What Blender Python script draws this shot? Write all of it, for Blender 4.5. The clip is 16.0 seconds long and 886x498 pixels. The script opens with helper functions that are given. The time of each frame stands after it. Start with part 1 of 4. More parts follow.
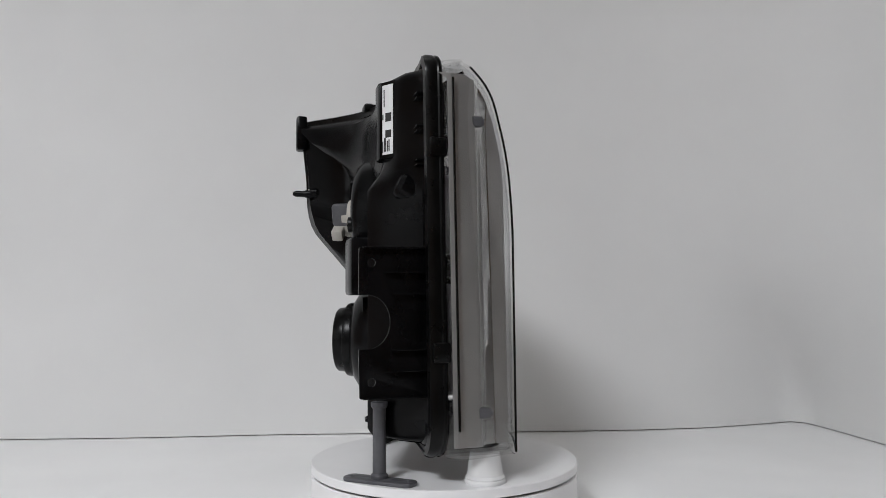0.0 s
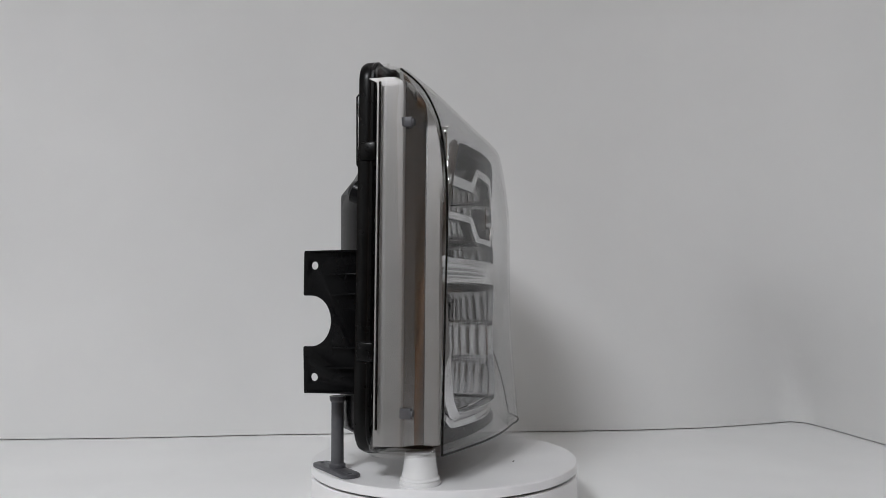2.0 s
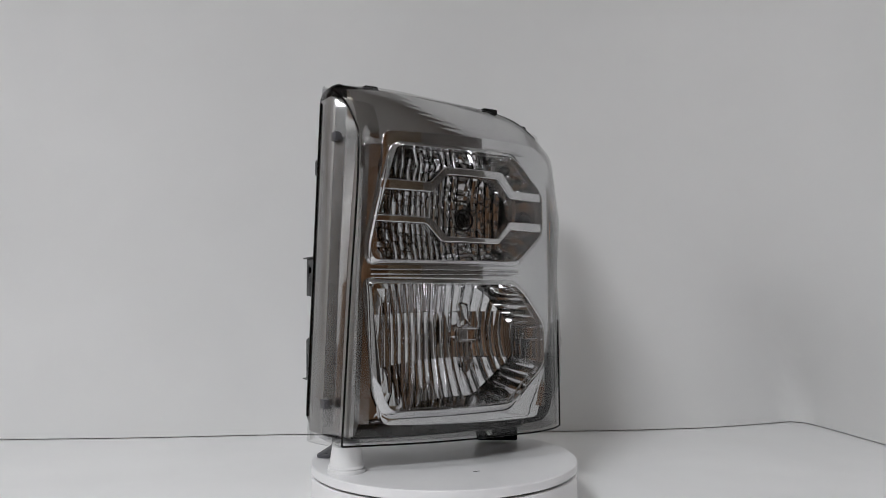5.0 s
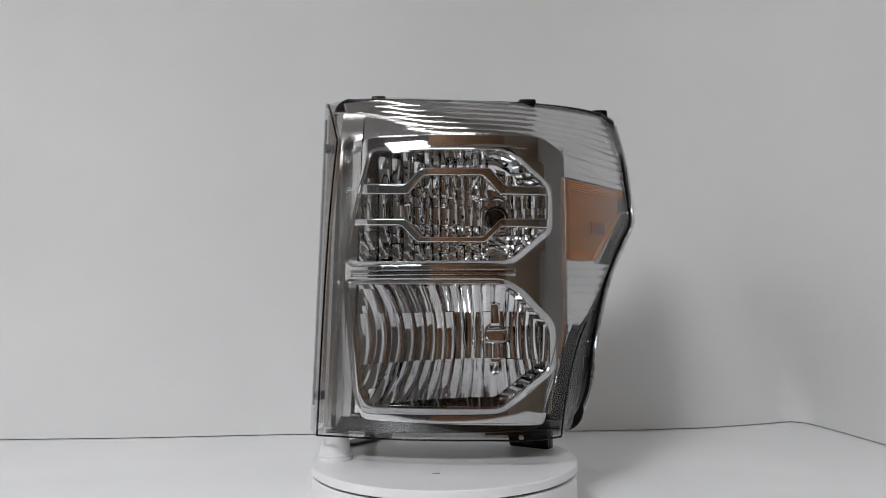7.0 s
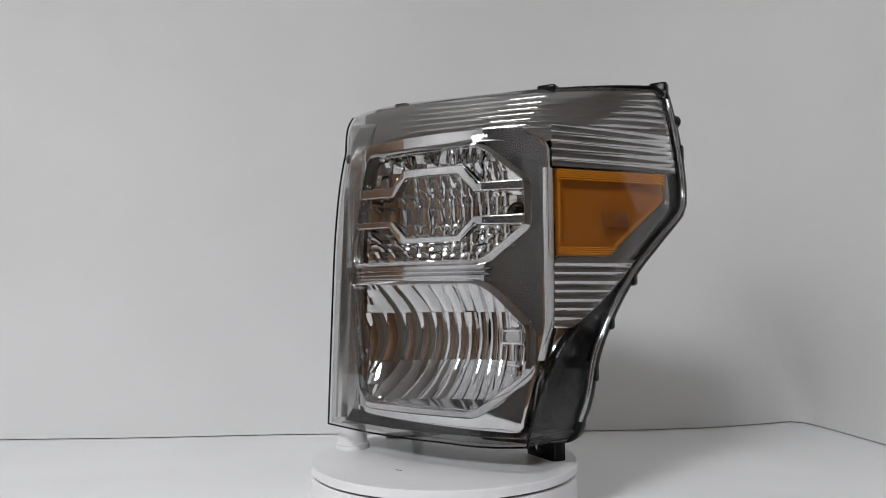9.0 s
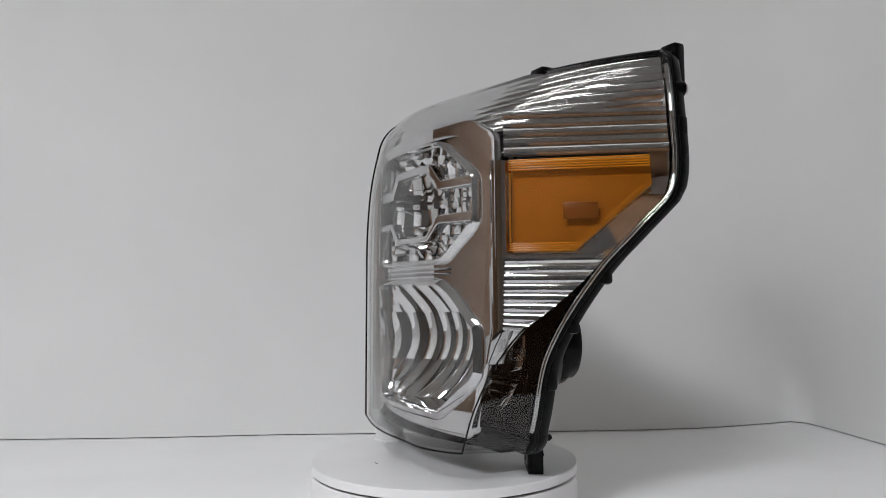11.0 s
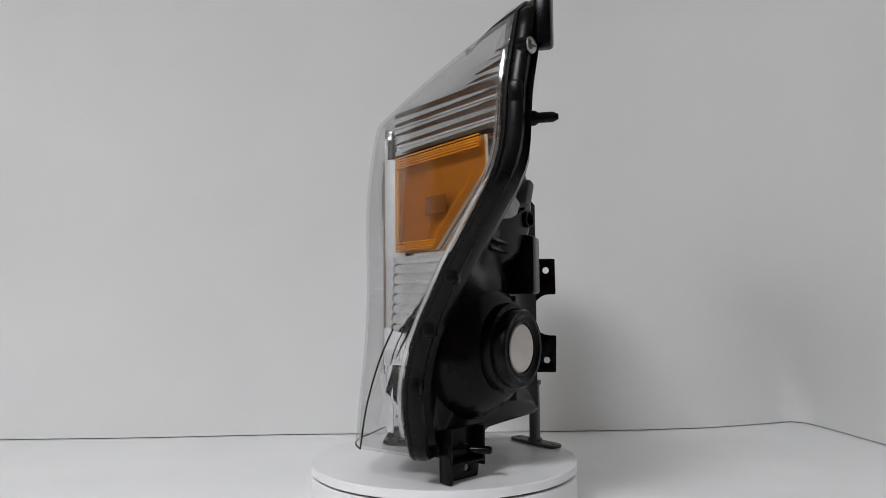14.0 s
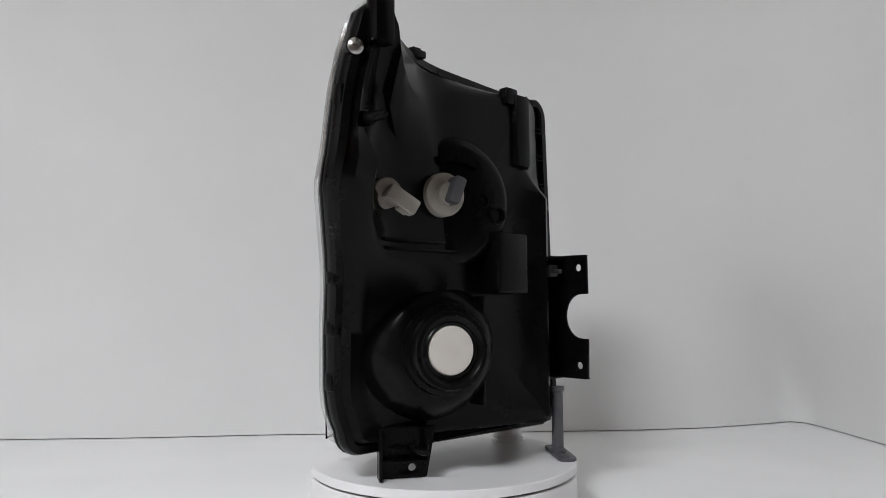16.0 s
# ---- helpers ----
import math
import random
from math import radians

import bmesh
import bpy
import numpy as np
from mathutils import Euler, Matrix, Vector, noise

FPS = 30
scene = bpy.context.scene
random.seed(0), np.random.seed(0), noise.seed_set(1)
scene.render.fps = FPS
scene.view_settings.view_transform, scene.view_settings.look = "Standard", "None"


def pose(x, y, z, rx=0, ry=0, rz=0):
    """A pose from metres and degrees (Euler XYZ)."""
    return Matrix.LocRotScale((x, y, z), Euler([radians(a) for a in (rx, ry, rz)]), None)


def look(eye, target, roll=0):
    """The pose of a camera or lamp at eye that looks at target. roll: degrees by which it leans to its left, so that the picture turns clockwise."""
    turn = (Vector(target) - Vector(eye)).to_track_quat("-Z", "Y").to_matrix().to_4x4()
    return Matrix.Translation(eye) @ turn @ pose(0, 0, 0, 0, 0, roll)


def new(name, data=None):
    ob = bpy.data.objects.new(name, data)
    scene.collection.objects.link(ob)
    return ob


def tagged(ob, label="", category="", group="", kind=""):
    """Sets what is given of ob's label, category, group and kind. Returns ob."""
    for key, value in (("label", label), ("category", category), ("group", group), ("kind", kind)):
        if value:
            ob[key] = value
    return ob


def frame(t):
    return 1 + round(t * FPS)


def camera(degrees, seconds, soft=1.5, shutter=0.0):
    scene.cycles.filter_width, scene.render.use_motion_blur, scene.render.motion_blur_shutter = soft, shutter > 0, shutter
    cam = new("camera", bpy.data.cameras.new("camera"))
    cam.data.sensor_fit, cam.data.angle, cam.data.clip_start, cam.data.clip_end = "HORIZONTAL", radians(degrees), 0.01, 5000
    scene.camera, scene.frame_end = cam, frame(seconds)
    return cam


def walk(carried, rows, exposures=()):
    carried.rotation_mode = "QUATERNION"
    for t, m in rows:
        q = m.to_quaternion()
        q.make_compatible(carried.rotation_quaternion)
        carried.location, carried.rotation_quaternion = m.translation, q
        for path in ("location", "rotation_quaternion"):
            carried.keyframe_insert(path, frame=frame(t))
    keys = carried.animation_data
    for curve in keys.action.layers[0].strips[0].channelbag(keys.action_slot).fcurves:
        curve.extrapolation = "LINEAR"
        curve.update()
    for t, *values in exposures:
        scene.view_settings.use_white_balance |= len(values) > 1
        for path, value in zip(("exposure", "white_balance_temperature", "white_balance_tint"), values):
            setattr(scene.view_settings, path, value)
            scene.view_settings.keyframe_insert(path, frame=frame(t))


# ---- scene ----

# ---- camera: it stands still before the turntable ----
cam = camera(62.73, 16.0, soft=0.5)
EYE = (0.0, -0.7335, 0.1569)
AIM = (0.0005, 0.2665, 0.1569 + math.tan(0.06701))
walk(cam, [(0, look(EYE, AIM, -0.41)), (16, look(EYE, AIM, -0.41))],
     exposures=[(0, 0.02), (1, -0.03), (2, -0.1), (4, -0.1), (7, 0.0), (9, 0.03), (12, -0.02), (14, -0.02), (16, 0.05)])

# ---- light: office room with ceiling panels ----
TABLE_Z = -0.045
CEIL_Z = 1.75
world = bpy.data.worlds.new("room_world")
world.use_nodes = True
world.node_tree.nodes["Background"].inputs[0].default_value = (0.8, 0.85, 0.9, 1)
world.node_tree.nodes["Background"].inputs[1].default_value = 0.02
scene.world = world
LAMPS = [  # place, width, depth, watts
    ((-0.88, -1.75), 0.7, 0.5, 49.5),
    ((-0.12, 0.08), 0.6, 0.09, 0.4),
]


# ---- materials ----
def mat(name):
    m = bpy.data.materials.new(name)
    m.use_nodes = True
    return m, m.node_tree, m.node_tree.nodes["Principled BSDF"]


def noise_tex(nt, scale, detail=4.0, rough=0.55):
    co = nt.nodes.new("ShaderNodeTexCoord")
    n = nt.nodes.new("ShaderNodeTexNoise")
    n.inputs["Scale"].default_value = scale
    n.inputs["Detail"].default_value = detail
    n.inputs["Roughness"].default_value = rough
    nt.links.new(co.outputs["Object"], n.inputs["Vector"])
    return n


def ramp(nt, src, a, b, lo=0.35, hi=0.65):
    r = nt.nodes.new("ShaderNodeValToRGB")
    r.color_ramp.elements[0].position, r.color_ramp.elements[1].position = lo, hi
    r.color_ramp.elements[0].color, r.color_ramp.elements[1].color = (*a, 1), (*b, 1)
    nt.links.new(src, r.inputs[0])
    return r.outputs[0]


def bump(nt, p, src, strength, dist):
    b = nt.nodes.new("ShaderNodeBump")
    b.inputs["Strength"].default_value = strength
    b.inputs["Distance"].default_value = dist
    nt.links.new(src, b.inputs["Height"])
    nt.links.new(b.outputs[0], p.inputs["Normal"])


def surface(name, a, b, rough=(0.4, 0.5), metal=0.0, scale=30.0, fine=400.0, relief=0.05, dist=0.0005, spec=0.5):
    """Two-scale mottled surface: stains and fine grain."""
    m, nt, p = mat(name)
    big = noise_tex(nt, scale)
    nt.links.new(ramp(nt, big.outputs["Fac"], a, b), p.inputs["Base Color"])
    rr = nt.nodes.new("ShaderNodeMapRange")
    rr.inputs["To Min"].default_value, rr.inputs["To Max"].default_value = rough
    nt.links.new(noise_tex(nt, scale * 2.3).outputs["Fac"], rr.inputs["Value"])
    nt.links.new(rr.outputs[0], p.inputs["Roughness"])
    p.inputs["Metallic"].default_value = metal
    p.inputs["Specular IOR Level"].default_value = spec
    bump(nt, p, noise_tex(nt, fine).outputs["Fac"], relief, dist)
    return m


M_BOARD = surface("white_board", (0.72, 0.72, 0.715), (0.76, 0.76, 0.755), (0.75, 0.9), 0, 3.0, 250.0, 0.06, 0.0006, 0.2)
M_TABLE = surface("white_table", (0.88, 0.88, 0.88), (0.92, 0.92, 0.92), (0.35, 0.5), 0, 6.0, 300.0, 0.03, 0.0004, 0.4)
M_TURN = surface("white_turntable_plastic", (0.82, 0.815, 0.82), (0.86, 0.855, 0.86), (0.28, 0.4), 0, 14.0, 500.0, 0.03, 0.0003)
M_BLACK = surface("black_plastic", (0.002, 0.002, 0.0022), (0.0045, 0.0045, 0.005), (0.2, 0.3), 0, 30.0, 500.0, 0.008, 0.0003, 0.12)
M_GLOSSBLACK = surface("black_rubber", (0.002, 0.002, 0.002), (0.0045, 0.0045, 0.0045), (0.22, 0.36), 0, 40.0, 700.0, 0.06, 0.0003, 0.16)
M_GREY = surface("grey_printed_plastic", (0.07, 0.07, 0.078), (0.095, 0.095, 0.103), (0.4, 0.55), 0, 60.0, 900.0, 0.15, 0.0003)
M_CUP = surface("white_cup_plastic", (0.76, 0.76, 0.76), (0.8, 0.8, 0.8), (0.3, 0.4), 0, 40.0, 700.0, 0.03, 0.0003)
M_CHROME = surface("chrome", (0.74, 0.74, 0.75), (0.8, 0.8, 0.8), (0.02, 0.05), 1.0, 25.0, 40.0, 0.008, 0.002)
M_SATIN = surface("satin_chrome", (0.58, 0.575, 0.57), (0.64, 0.635, 0.63), (0.2, 0.26), 1.0, 25.0, 200.0, 0.0005, 0.0002)
M_SILVER = surface("matte_silver_paint", (0.34, 0.33, 0.32), (0.39, 0.38, 0.37), (0.42, 0.5), 0.5, 25.0, 300.0, 0.002, 0.0003)
M_FOIL = surface("frosted_foil", (0.72, 0.72, 0.71), (0.78, 0.78, 0.77), (0.34, 0.42), 0.2, 30.0, 300.0, 0.03, 0.0005)
M_AMBERRIB = surface("bright_amber_plastic", (0.72, 0.24, 0.012), (0.8, 0.28, 0.016), (0.08, 0.15), 0, 30.0, 300.0, 0.03, 0.0005)
M_AMBERDARK = surface("dark_amber_plastic", (0.22, 0.065, 0.01), (0.27, 0.08, 0.012), (0.15, 0.22), 0, 30.0, 300.0, 0.03, 0.0005)
M_SOCKET = surface("off_white_socket_plastic", (0.42, 0.4, 0.36), (0.5, 0.47, 0.42), (0.4, 0.5), 0, 40.0, 600.0, 0.05, 0.0003)
M_DISC = surface("white_disc_plastic", (0.7, 0.66, 0.61), (0.76, 0.72, 0.67), (0.4, 0.5), 0, 40.0, 600.0, 0.03, 0.0003)
M_PAPER = surface("white_label_paper", (0.78, 0.78, 0.78), (0.83, 0.83, 0.83), (0.5, 0.6), 0, 40.0, 600.0, 0.02, 0.0002)
M_INK = surface("black_ink", (0.02, 0.02, 0.02), (0.03, 0.03, 0.03), (0.5, 0.6), 0, 40.0, 600.0, 0.02, 0.0002)
M_STEEL = surface("zinc_screw_steel", (0.5, 0.49, 0.47), (0.6, 0.58, 0.55), (0.25, 0.35), 1.0, 60.0, 600.0, 0.05, 0.0003)
M_DARKWALL = surface("dark_grey_wall_paint", (0.035, 0.033, 0.032), (0.05, 0.047, 0.045), (0.6, 0.8), 0, 2.0, 120.0, 0.05, 0.001)
M_ROOM = surface("brown_wall_paint", (0.19, 0.098, 0.044), (0.24, 0.125, 0.06), (0.6, 0.8), 0, 2.0, 120.0, 0.05, 0.001)
M_PALE = surface("pale_wall_paint", (0.76, 0.755, 0.74), (0.82, 0.815, 0.8), (0.6, 0.8), 0, 2.0, 120.0, 0.05, 0.001)
M_CREAM = surface("cream_wall_paint", (0.40, 0.31, 0.22), (0.46, 0.36, 0.26), (0.6, 0.8), 0, 2.0, 120.0, 0.05, 0.001)
M_GREYWALL = surface("grey_wall_paint", (0.27, 0.255, 0.24), (0.33, 0.315, 0.30), (0.6, 0.8), 0, 2.0, 120.0, 0.05, 0.001)
M_TAN = surface("tan_wall_paint", (0.36, 0.23, 0.15), (0.42, 0.27, 0.18), (0.6, 0.8), 0, 2.0, 120.0, 0.05, 0.001)
M_FLOOR = surface("brown_carpet", (0.06, 0.048, 0.04), (0.09, 0.07, 0.055), (0.8, 0.95), 0, 8.0, 500.0, 0.3, 0.003, 0.1)
M_CEIL = surface("white_ceiling_tile", (0.78, 0.775, 0.76), (0.84, 0.835, 0.82), (0.8, 0.95), 0, 6.0, 300.0, 0.2, 0.002, 0.1)


def clear(name, tint, ior=1.49, rough=0.02, wave=0.0):
    """Clear plastic skin: see-through, with gloss by Fresnel."""
    m, nt, p = mat(name)
    nt.nodes.remove(p)
    out = nt.nodes["Material Output"]
    tr, gl, mx, fr = (nt.nodes.new("ShaderNodeBsdf" + "Transparent"), nt.nodes.new("ShaderNodeBsdfGlossy"),
                      nt.nodes.new("ShaderNodeMixShader"), nt.nodes.new("ShaderNodeLayerWeight"))
    tr.inputs[0].default_value = (*tint, 1)
    gl.inputs["Roughness"].default_value = rough
    f0 = ((ior - 1) / (ior + 1)) ** 2
    pw, mr = nt.nodes.new("ShaderNodeMath"), nt.nodes.new("ShaderNodeMapRange")
    fr.inputs["Blend"].default_value = 0.5
    pw.operation = "POWER"
    pw.inputs[1].default_value = 4.0
    nt.links.new(fr.outputs["Facing"], pw.inputs[0])
    nt.links.new(pw.outputs[0], mr.inputs["Value"])
    mr.inputs["To Min"].default_value, mr.inputs["To Max"].default_value = f0, 0.58
    b = nt.nodes.new("ShaderNodeBump")
    b.inputs["Strength"].default_value, b.inputs["Distance"].default_value = 0.05, 0.001
    nt.links.new(noise_tex(nt, 40.0).outputs["Fac"], b.inputs["Height"])
    nt.links.new(b.outputs[0], gl.inputs["Normal"])
    nt.links.new(mr.outputs[0], mx.inputs[0])
    nt.links.new(tr.outputs[0], mx.inputs[1])
    nt.links.new(gl.outputs[0], mx.inputs[2])
    nt.links.new(mx.outputs[0], out.inputs["Surface"])
    return m


M_LENS = clear("clear_lens_plastic", (0.95, 0.95, 0.95))
M_FLUTE = clear("clear_fluted_plastic", (0.92, 0.92, 0.92), 4.0, 0.02)
M_AMBER = clear("amber_plastic", (0.93, 0.69, 0.36), 1.49, 0.04)
# dark tint that paints refraction shade onto beads along the lens corners
M_EDGE_SHADE = clear("painted_edge_shade", (0.16, 0.16, 0.16), 1.49, 0.05)

mg, ng, pg = mat("light_diffuser")
pg.inputs["Base Color"].default_value = (0.9, 0.9, 0.9, 1)
pg.inputs["Emission Color"].default_value = (1, 0.98, 0.95, 1)
pg.inputs["Emission Strength"].default_value = 6.0
M_GLOW = mg


# ---- mesh helpers ----
def mesh_ob(name, bm, material, parent=None, label="", smooth=35.0, mats=()):
    me = bpy.data.meshes.new(name)
    bmesh.ops.recalc_face_normals(bm, faces=bm.faces)
    bm.to_mesh(me)
    bm.free()
    me.materials.append(material)
    for x in mats:
        me.materials.append(x)
    if smooth:
        me.shade_smooth()
        me.set_sharp_from_angle(angle=radians(smooth))
    ob = new(name, me)
    if parent is not None:
        ob.parent = parent
    if label:
        tagged(ob, label)
    return ob


def part(name, bm, material, parent, label="", smooth=35.0, mats=()):
    return mesh_ob(name, bm, material, parent, label, smooth, mats)


def box(bm, lo, hi, m=Matrix(), bevel=0.0):
    r = bmesh.ops.create_cube(bm, size=1.0)
    vs = r["verts"]
    c = [(a + b) / 2 for a, b in zip(lo, hi)]
    d = [b - a for a, b in zip(lo, hi)]
    bmesh.ops.transform(bm, matrix=m @ Matrix.Translation(c) @ Matrix.Diagonal((*d, 1)), verts=vs)
    if bevel:
        es = {e for v in vs for e in v.link_edges}
        bmesh.ops.bevel(bm, geom=list(es), offset=bevel, segments=2, affect="EDGES", profile=0.5)


def lathe(bm, prof, m=Matrix(), n=40, close=True):
    """Turns a profile of (radius, height) about the local z axis."""
    rings = []
    for r, h in prof:
        if r < 1e-6:
            rings.append([bm.verts.new(m @ Vector((0, 0, h)))])
        else:
            rings.append([bm.verts.new(m @ Vector((r * math.cos(2 * math.pi * i / n), r * math.sin(2 * math.pi * i / n), h))) for i in range(n)])
    for a, b in zip(rings, rings[1:]):
        for i in range(n):
            j = (i + 1) % n
            vs = [a[i % len(a)], a[j % len(a)], b[j % len(b)], b[i % len(b)]]
            vs = [v for k, v in enumerate(vs) if v not in vs[:k]]
            if len(vs) > 2:
                bm.faces.new(vs)


def grid(bm, rows, closed=False):
    """Joins rows of points into a skin."""
    vs = [[bm.verts.new(p) for p in r] for r in rows]
    for a, b in zip(vs, vs[1:]):
        n = len(a)
        for i in range(n if closed else n - 1):
            j = (i + 1) % n
            try:
                bm.faces.new((a[i], a[j], b[j], b[i]))
            except ValueError:
                pass
    return vs


def thick(bm, t):
    """Gives a skin its thickness, inwards."""
    bmesh.ops.recalc_face_normals(bm, faces=bm.faces)
    bmesh.ops.solidify(bm, geom=list(bm.faces), thickness=t)


def plate(outline, holes, depth, bevel=0.0, res=1):
    """A flat plate with holes in its own xy plane, from z = -depth/2 to depth/2, as a bmesh."""
    cu = bpy.data.curves.new("plate", "CURVE")
    cu.dimensions, cu.fill_mode = "2D", "BOTH"
    cu.extrude, cu.bevel_depth, cu.bevel_resolution = depth / 2 - bevel, bevel, res
    cu.offset = -bevel
    for loop in (outline, *holes):
        sp = cu.splines.new("POLY")
        sp.points.add(len(loop) - 1)
        for q, (x, y) in zip(sp.points, loop):
            q.co = (x, y, 0, 1)
        sp.use_cyclic_u = True
    tmp = bpy.data.objects.new("plate", cu)
    me = bpy.data.meshes.new_from_object(tmp)
    bm = bmesh.new()
    bm.from_mesh(me)
    bmesh.ops.remove_doubles(bm, verts=bm.verts, dist=1e-6)
    bpy.data.objects.remove(tmp)
    bpy.data.curves.remove(cu)
    bpy.data.meshes.remove(me)
    return bm


def rounded(loop, r, n=4):
    """Rounds a polygon's corners."""
    out = []
    k = len(loop)
    for i in range(k):
        p, a, b = Vector(loop[i]), Vector(loop[i - 1]), Vector(loop[(i + 1) % k])
        da, db = (a - p), (b - p)
        rr = min(r, da.length * 0.45, db.length * 0.45)
        s, e = p + da.normalized() * rr, p + db.normalized() * rr
        for j in range(n + 1):
            t = j / n
            out.append(tuple(s * (1 - t) ** 2 + p * 2 * t * (1 - t) + e * t * t))
    return out


def circle(cx, cy, r, n=24):
    return [(cx + r * math.cos(2 * math.pi * i / n), cy + r * math.sin(2 * math.pi * i / n)) for i in range(n)]


def mm(loop):
    return [(x / 1000, y / 1000) for x, y in loop]


# ---- the room ----
def room():
    t = 0.1
    x0, x1, y0, y1, z0 = -2.2, 2.4, -3.0, 1.4, -0.8
    for name, lo, hi, m in (
            ("floor", (x0, y0, z0 - t), (x1, y1, z0), M_FLOOR),
            ("wall_west_1", (x0 - t, y0, z0), (x0, -0.6, CEIL_Z), M_PALE),
            ("wall_west_2", (x0 - t, -0.6, z0), (x0, y1, CEIL_Z), M_TAN),
            ("wall_east", (x1, y0, z0), (x1 + t, y1, CEIL_Z), M_GREYWALL),
            ("wall_south_1", (x0 - t, y0 - t, z0), (-0.5, y0, CEIL_Z), M_DARKWALL),
            ("wall_south_2", (-0.5, y0 - t, z0), (1.35, y0, CEIL_Z), M_ROOM),
            ("wall_south_3", (1.35, y0 - t, z0), (x1 + t, y0, CEIL_Z), M_CREAM),
            ("wall_north", (x0 - t, y1, z0), (x1 + t, y1 + t, CEIL_Z), M_ROOM),
            ("ceiling", (x0, y0, CEIL_Z), (x1, y1, CEIL_Z + t), M_CEIL)):
        bm = bmesh.new()
        box(bm, lo, hi)
        tagged(mesh_ob(name, bm, m, smooth=0), kind="structure")


def ceiling_light(x, y, w, d, watts):
    root = new("ceiling_light")
    root.location = (x, y, CEIL_Z)
    tagged(root, "flush ceiling light panel with a white diffuser", "ceiling light", "ceiling lights")
    bm = bmesh.new()
    for lo, hi in (((-w / 2 - 0.03, -d / 2 - 0.03, -0.03), (w / 2 + 0.03, -d / 2, 0)), ((-w / 2 - 0.03, d / 2, -0.03), (w / 2 + 0.03, d / 2 + 0.03, 0)),
                   ((-w / 2 - 0.03, -d / 2, -0.03), (-w / 2, d / 2, 0)), ((w / 2, -d / 2, -0.03), (w / 2 + 0.03, d / 2, 0))):
        box(bm, lo, hi)
    part("frame", bm, M_CUP, root, smooth=0)
    bm = bmesh.new()
    box(bm, (-w / 2, -d / 2, -0.012), (w / 2, d / 2, -0.002))
    part("diffuser", bm, M_GLOW, root, smooth=0)
    la = bpy.data.lights.new("panel_lamp", "AREA")
    la.shape, la.size, la.size_y, la.energy, la.color = "RECTANGLE", w * 0.98, d * 0.96, watts, (0.94, 0.965, 1.01)
    lo = new("panel_lamp", la)
    lo.matrix_world = pose(x, y, CEIL_Z - 0.02)


def backdrop():
    """White board standing on the table: a slightly bowed back and a side wing."""
    pts = [(-1.25, 0.33), (-0.65, 0.338), (-0.44, 0.345), (-0.24, 0.362), (0.0, 0.368), (0.18, 0.372), (0.30, 0.379), (0.40, 0.392), (0.48, 0.416), (0.53, 0.434),
           (0.552, 0.442), (0.562, 0.443), (0.569, 0.437), (0.572, 0.425), (0.576, 0.40), (0.582, 0.355), (0.592, 0.25), (0.60, 0.1), (0.61, -0.25)]
    def resample(path, n=90):
        path = [Vector(p) for p in path]
        acc = [0.0]
        for p, q in zip(path, path[1:]):
            acc.append(acc[-1] + (q - p).length)
        us = np.linspace(0, acc[-1], n)
        return [Vector((float(np.interp(u, acc, [p.x for p in path])), float(np.interp(u, acc, [p.y for p in path])))) for u in us]
    arc = [(0.33 + 0.255 * math.sin(a), 0.115 + 0.258 * math.cos(a)) for a in [math.pi / 2 * k / 16 for k in range(17)]]
    wide = [p for p in pts if p[0] < 0.31] + arc + [(0.60, 0.0), (0.61, -0.25)]
    tight, loose = resample(pts), resample(wide)
    bm = bmesh.new()
    rows = []
    for z in (TABLE_Z + 0.0014, -0.03, 0.0, 0.05, 0.1, 0.15, 0.2, 0.3, 0.5, 0.8, 1.1):
        k = min(1.0, max(0.0, (z - TABLE_Z) / 0.30))
        k = k * k * (3 - 2 * k)
        rows.append([(*(p.lerp(q, k)), z) for p, q in zip(tight, loose)])
    grid(bm, rows)
    thick(bm, -0.006)
    tagged(mesh_ob("backdrop", bm, M_BOARD, smooth=80), "matte white backdrop board curved round the table's corner", kind="structure")


def table():
    root = new("table")
    root.location = (0, -0.1, TABLE_Z)
    tagged(root, "white laminate worktop under the turntable", "table")
    bm = bmesh.new()
    box(bm, (-1.3, -0.45, -0.03), (0.95, 0.75, 0), bevel=0.003)
    part("tabletop", bm, M_TABLE, root)
    for x, y in ((-1.2, -0.38), (0.85, -0.38), (-1.2, 0.68), (0.85, 0.68)):
        bm = bmesh.new()
        box(bm, (x - 0.025, y - 0.025, -0.755), (x + 0.025, y + 0.025, -0.03), bevel=0.003)
        part("leg", bm, M_GREY, root)


def turntable():
    root = new("turntable")
    root.location = (0, 0, TABLE_Z)
    tagged(root, "round white motorised turntable with a dark seam", "turntable")
    h = -TABLE_Z
    bm = bmesh.new()
    lathe(bm, [(0, 0), (0.126, 0), (0.1285, 0.002), (0.1295, 0.006), (0.1295, h - 0.0112), (0.1285, h - 0.0104), (0.05, h - 0.0104), (0, h - 0.0104)], n=128)
    part("base", bm, M_TURN, root)
    bm = bmesh.new()
    lathe(bm, [(0, h - 0.0100), (0.125, h - 0.0100), (0.1262, h - 0.0092), (0.1262, h - 0.0078), (0, h - 0.0078)], n=128)
    part("seam", bm, M_INK, root, "dark gap under the platter")
    bm = bmesh.new()
    lathe(bm, [(0, h - 0.0085), (0.1285, h - 0.0085), (0.13, h - 0.0076), (0.13, h - 0.0008), (0.1292, h), (0, h)], n=128)
    platter = part("platter", bm, M_TURN, root)
    bm = bmesh.new()
    box(bm, (-0.0105, -0.0712, h), (-0.0040, -0.0700, h + 0.0003), bevel=0.0001)
    part("scratch", bm, M_GREY, platter, "short dark scuff mark")
    return platter


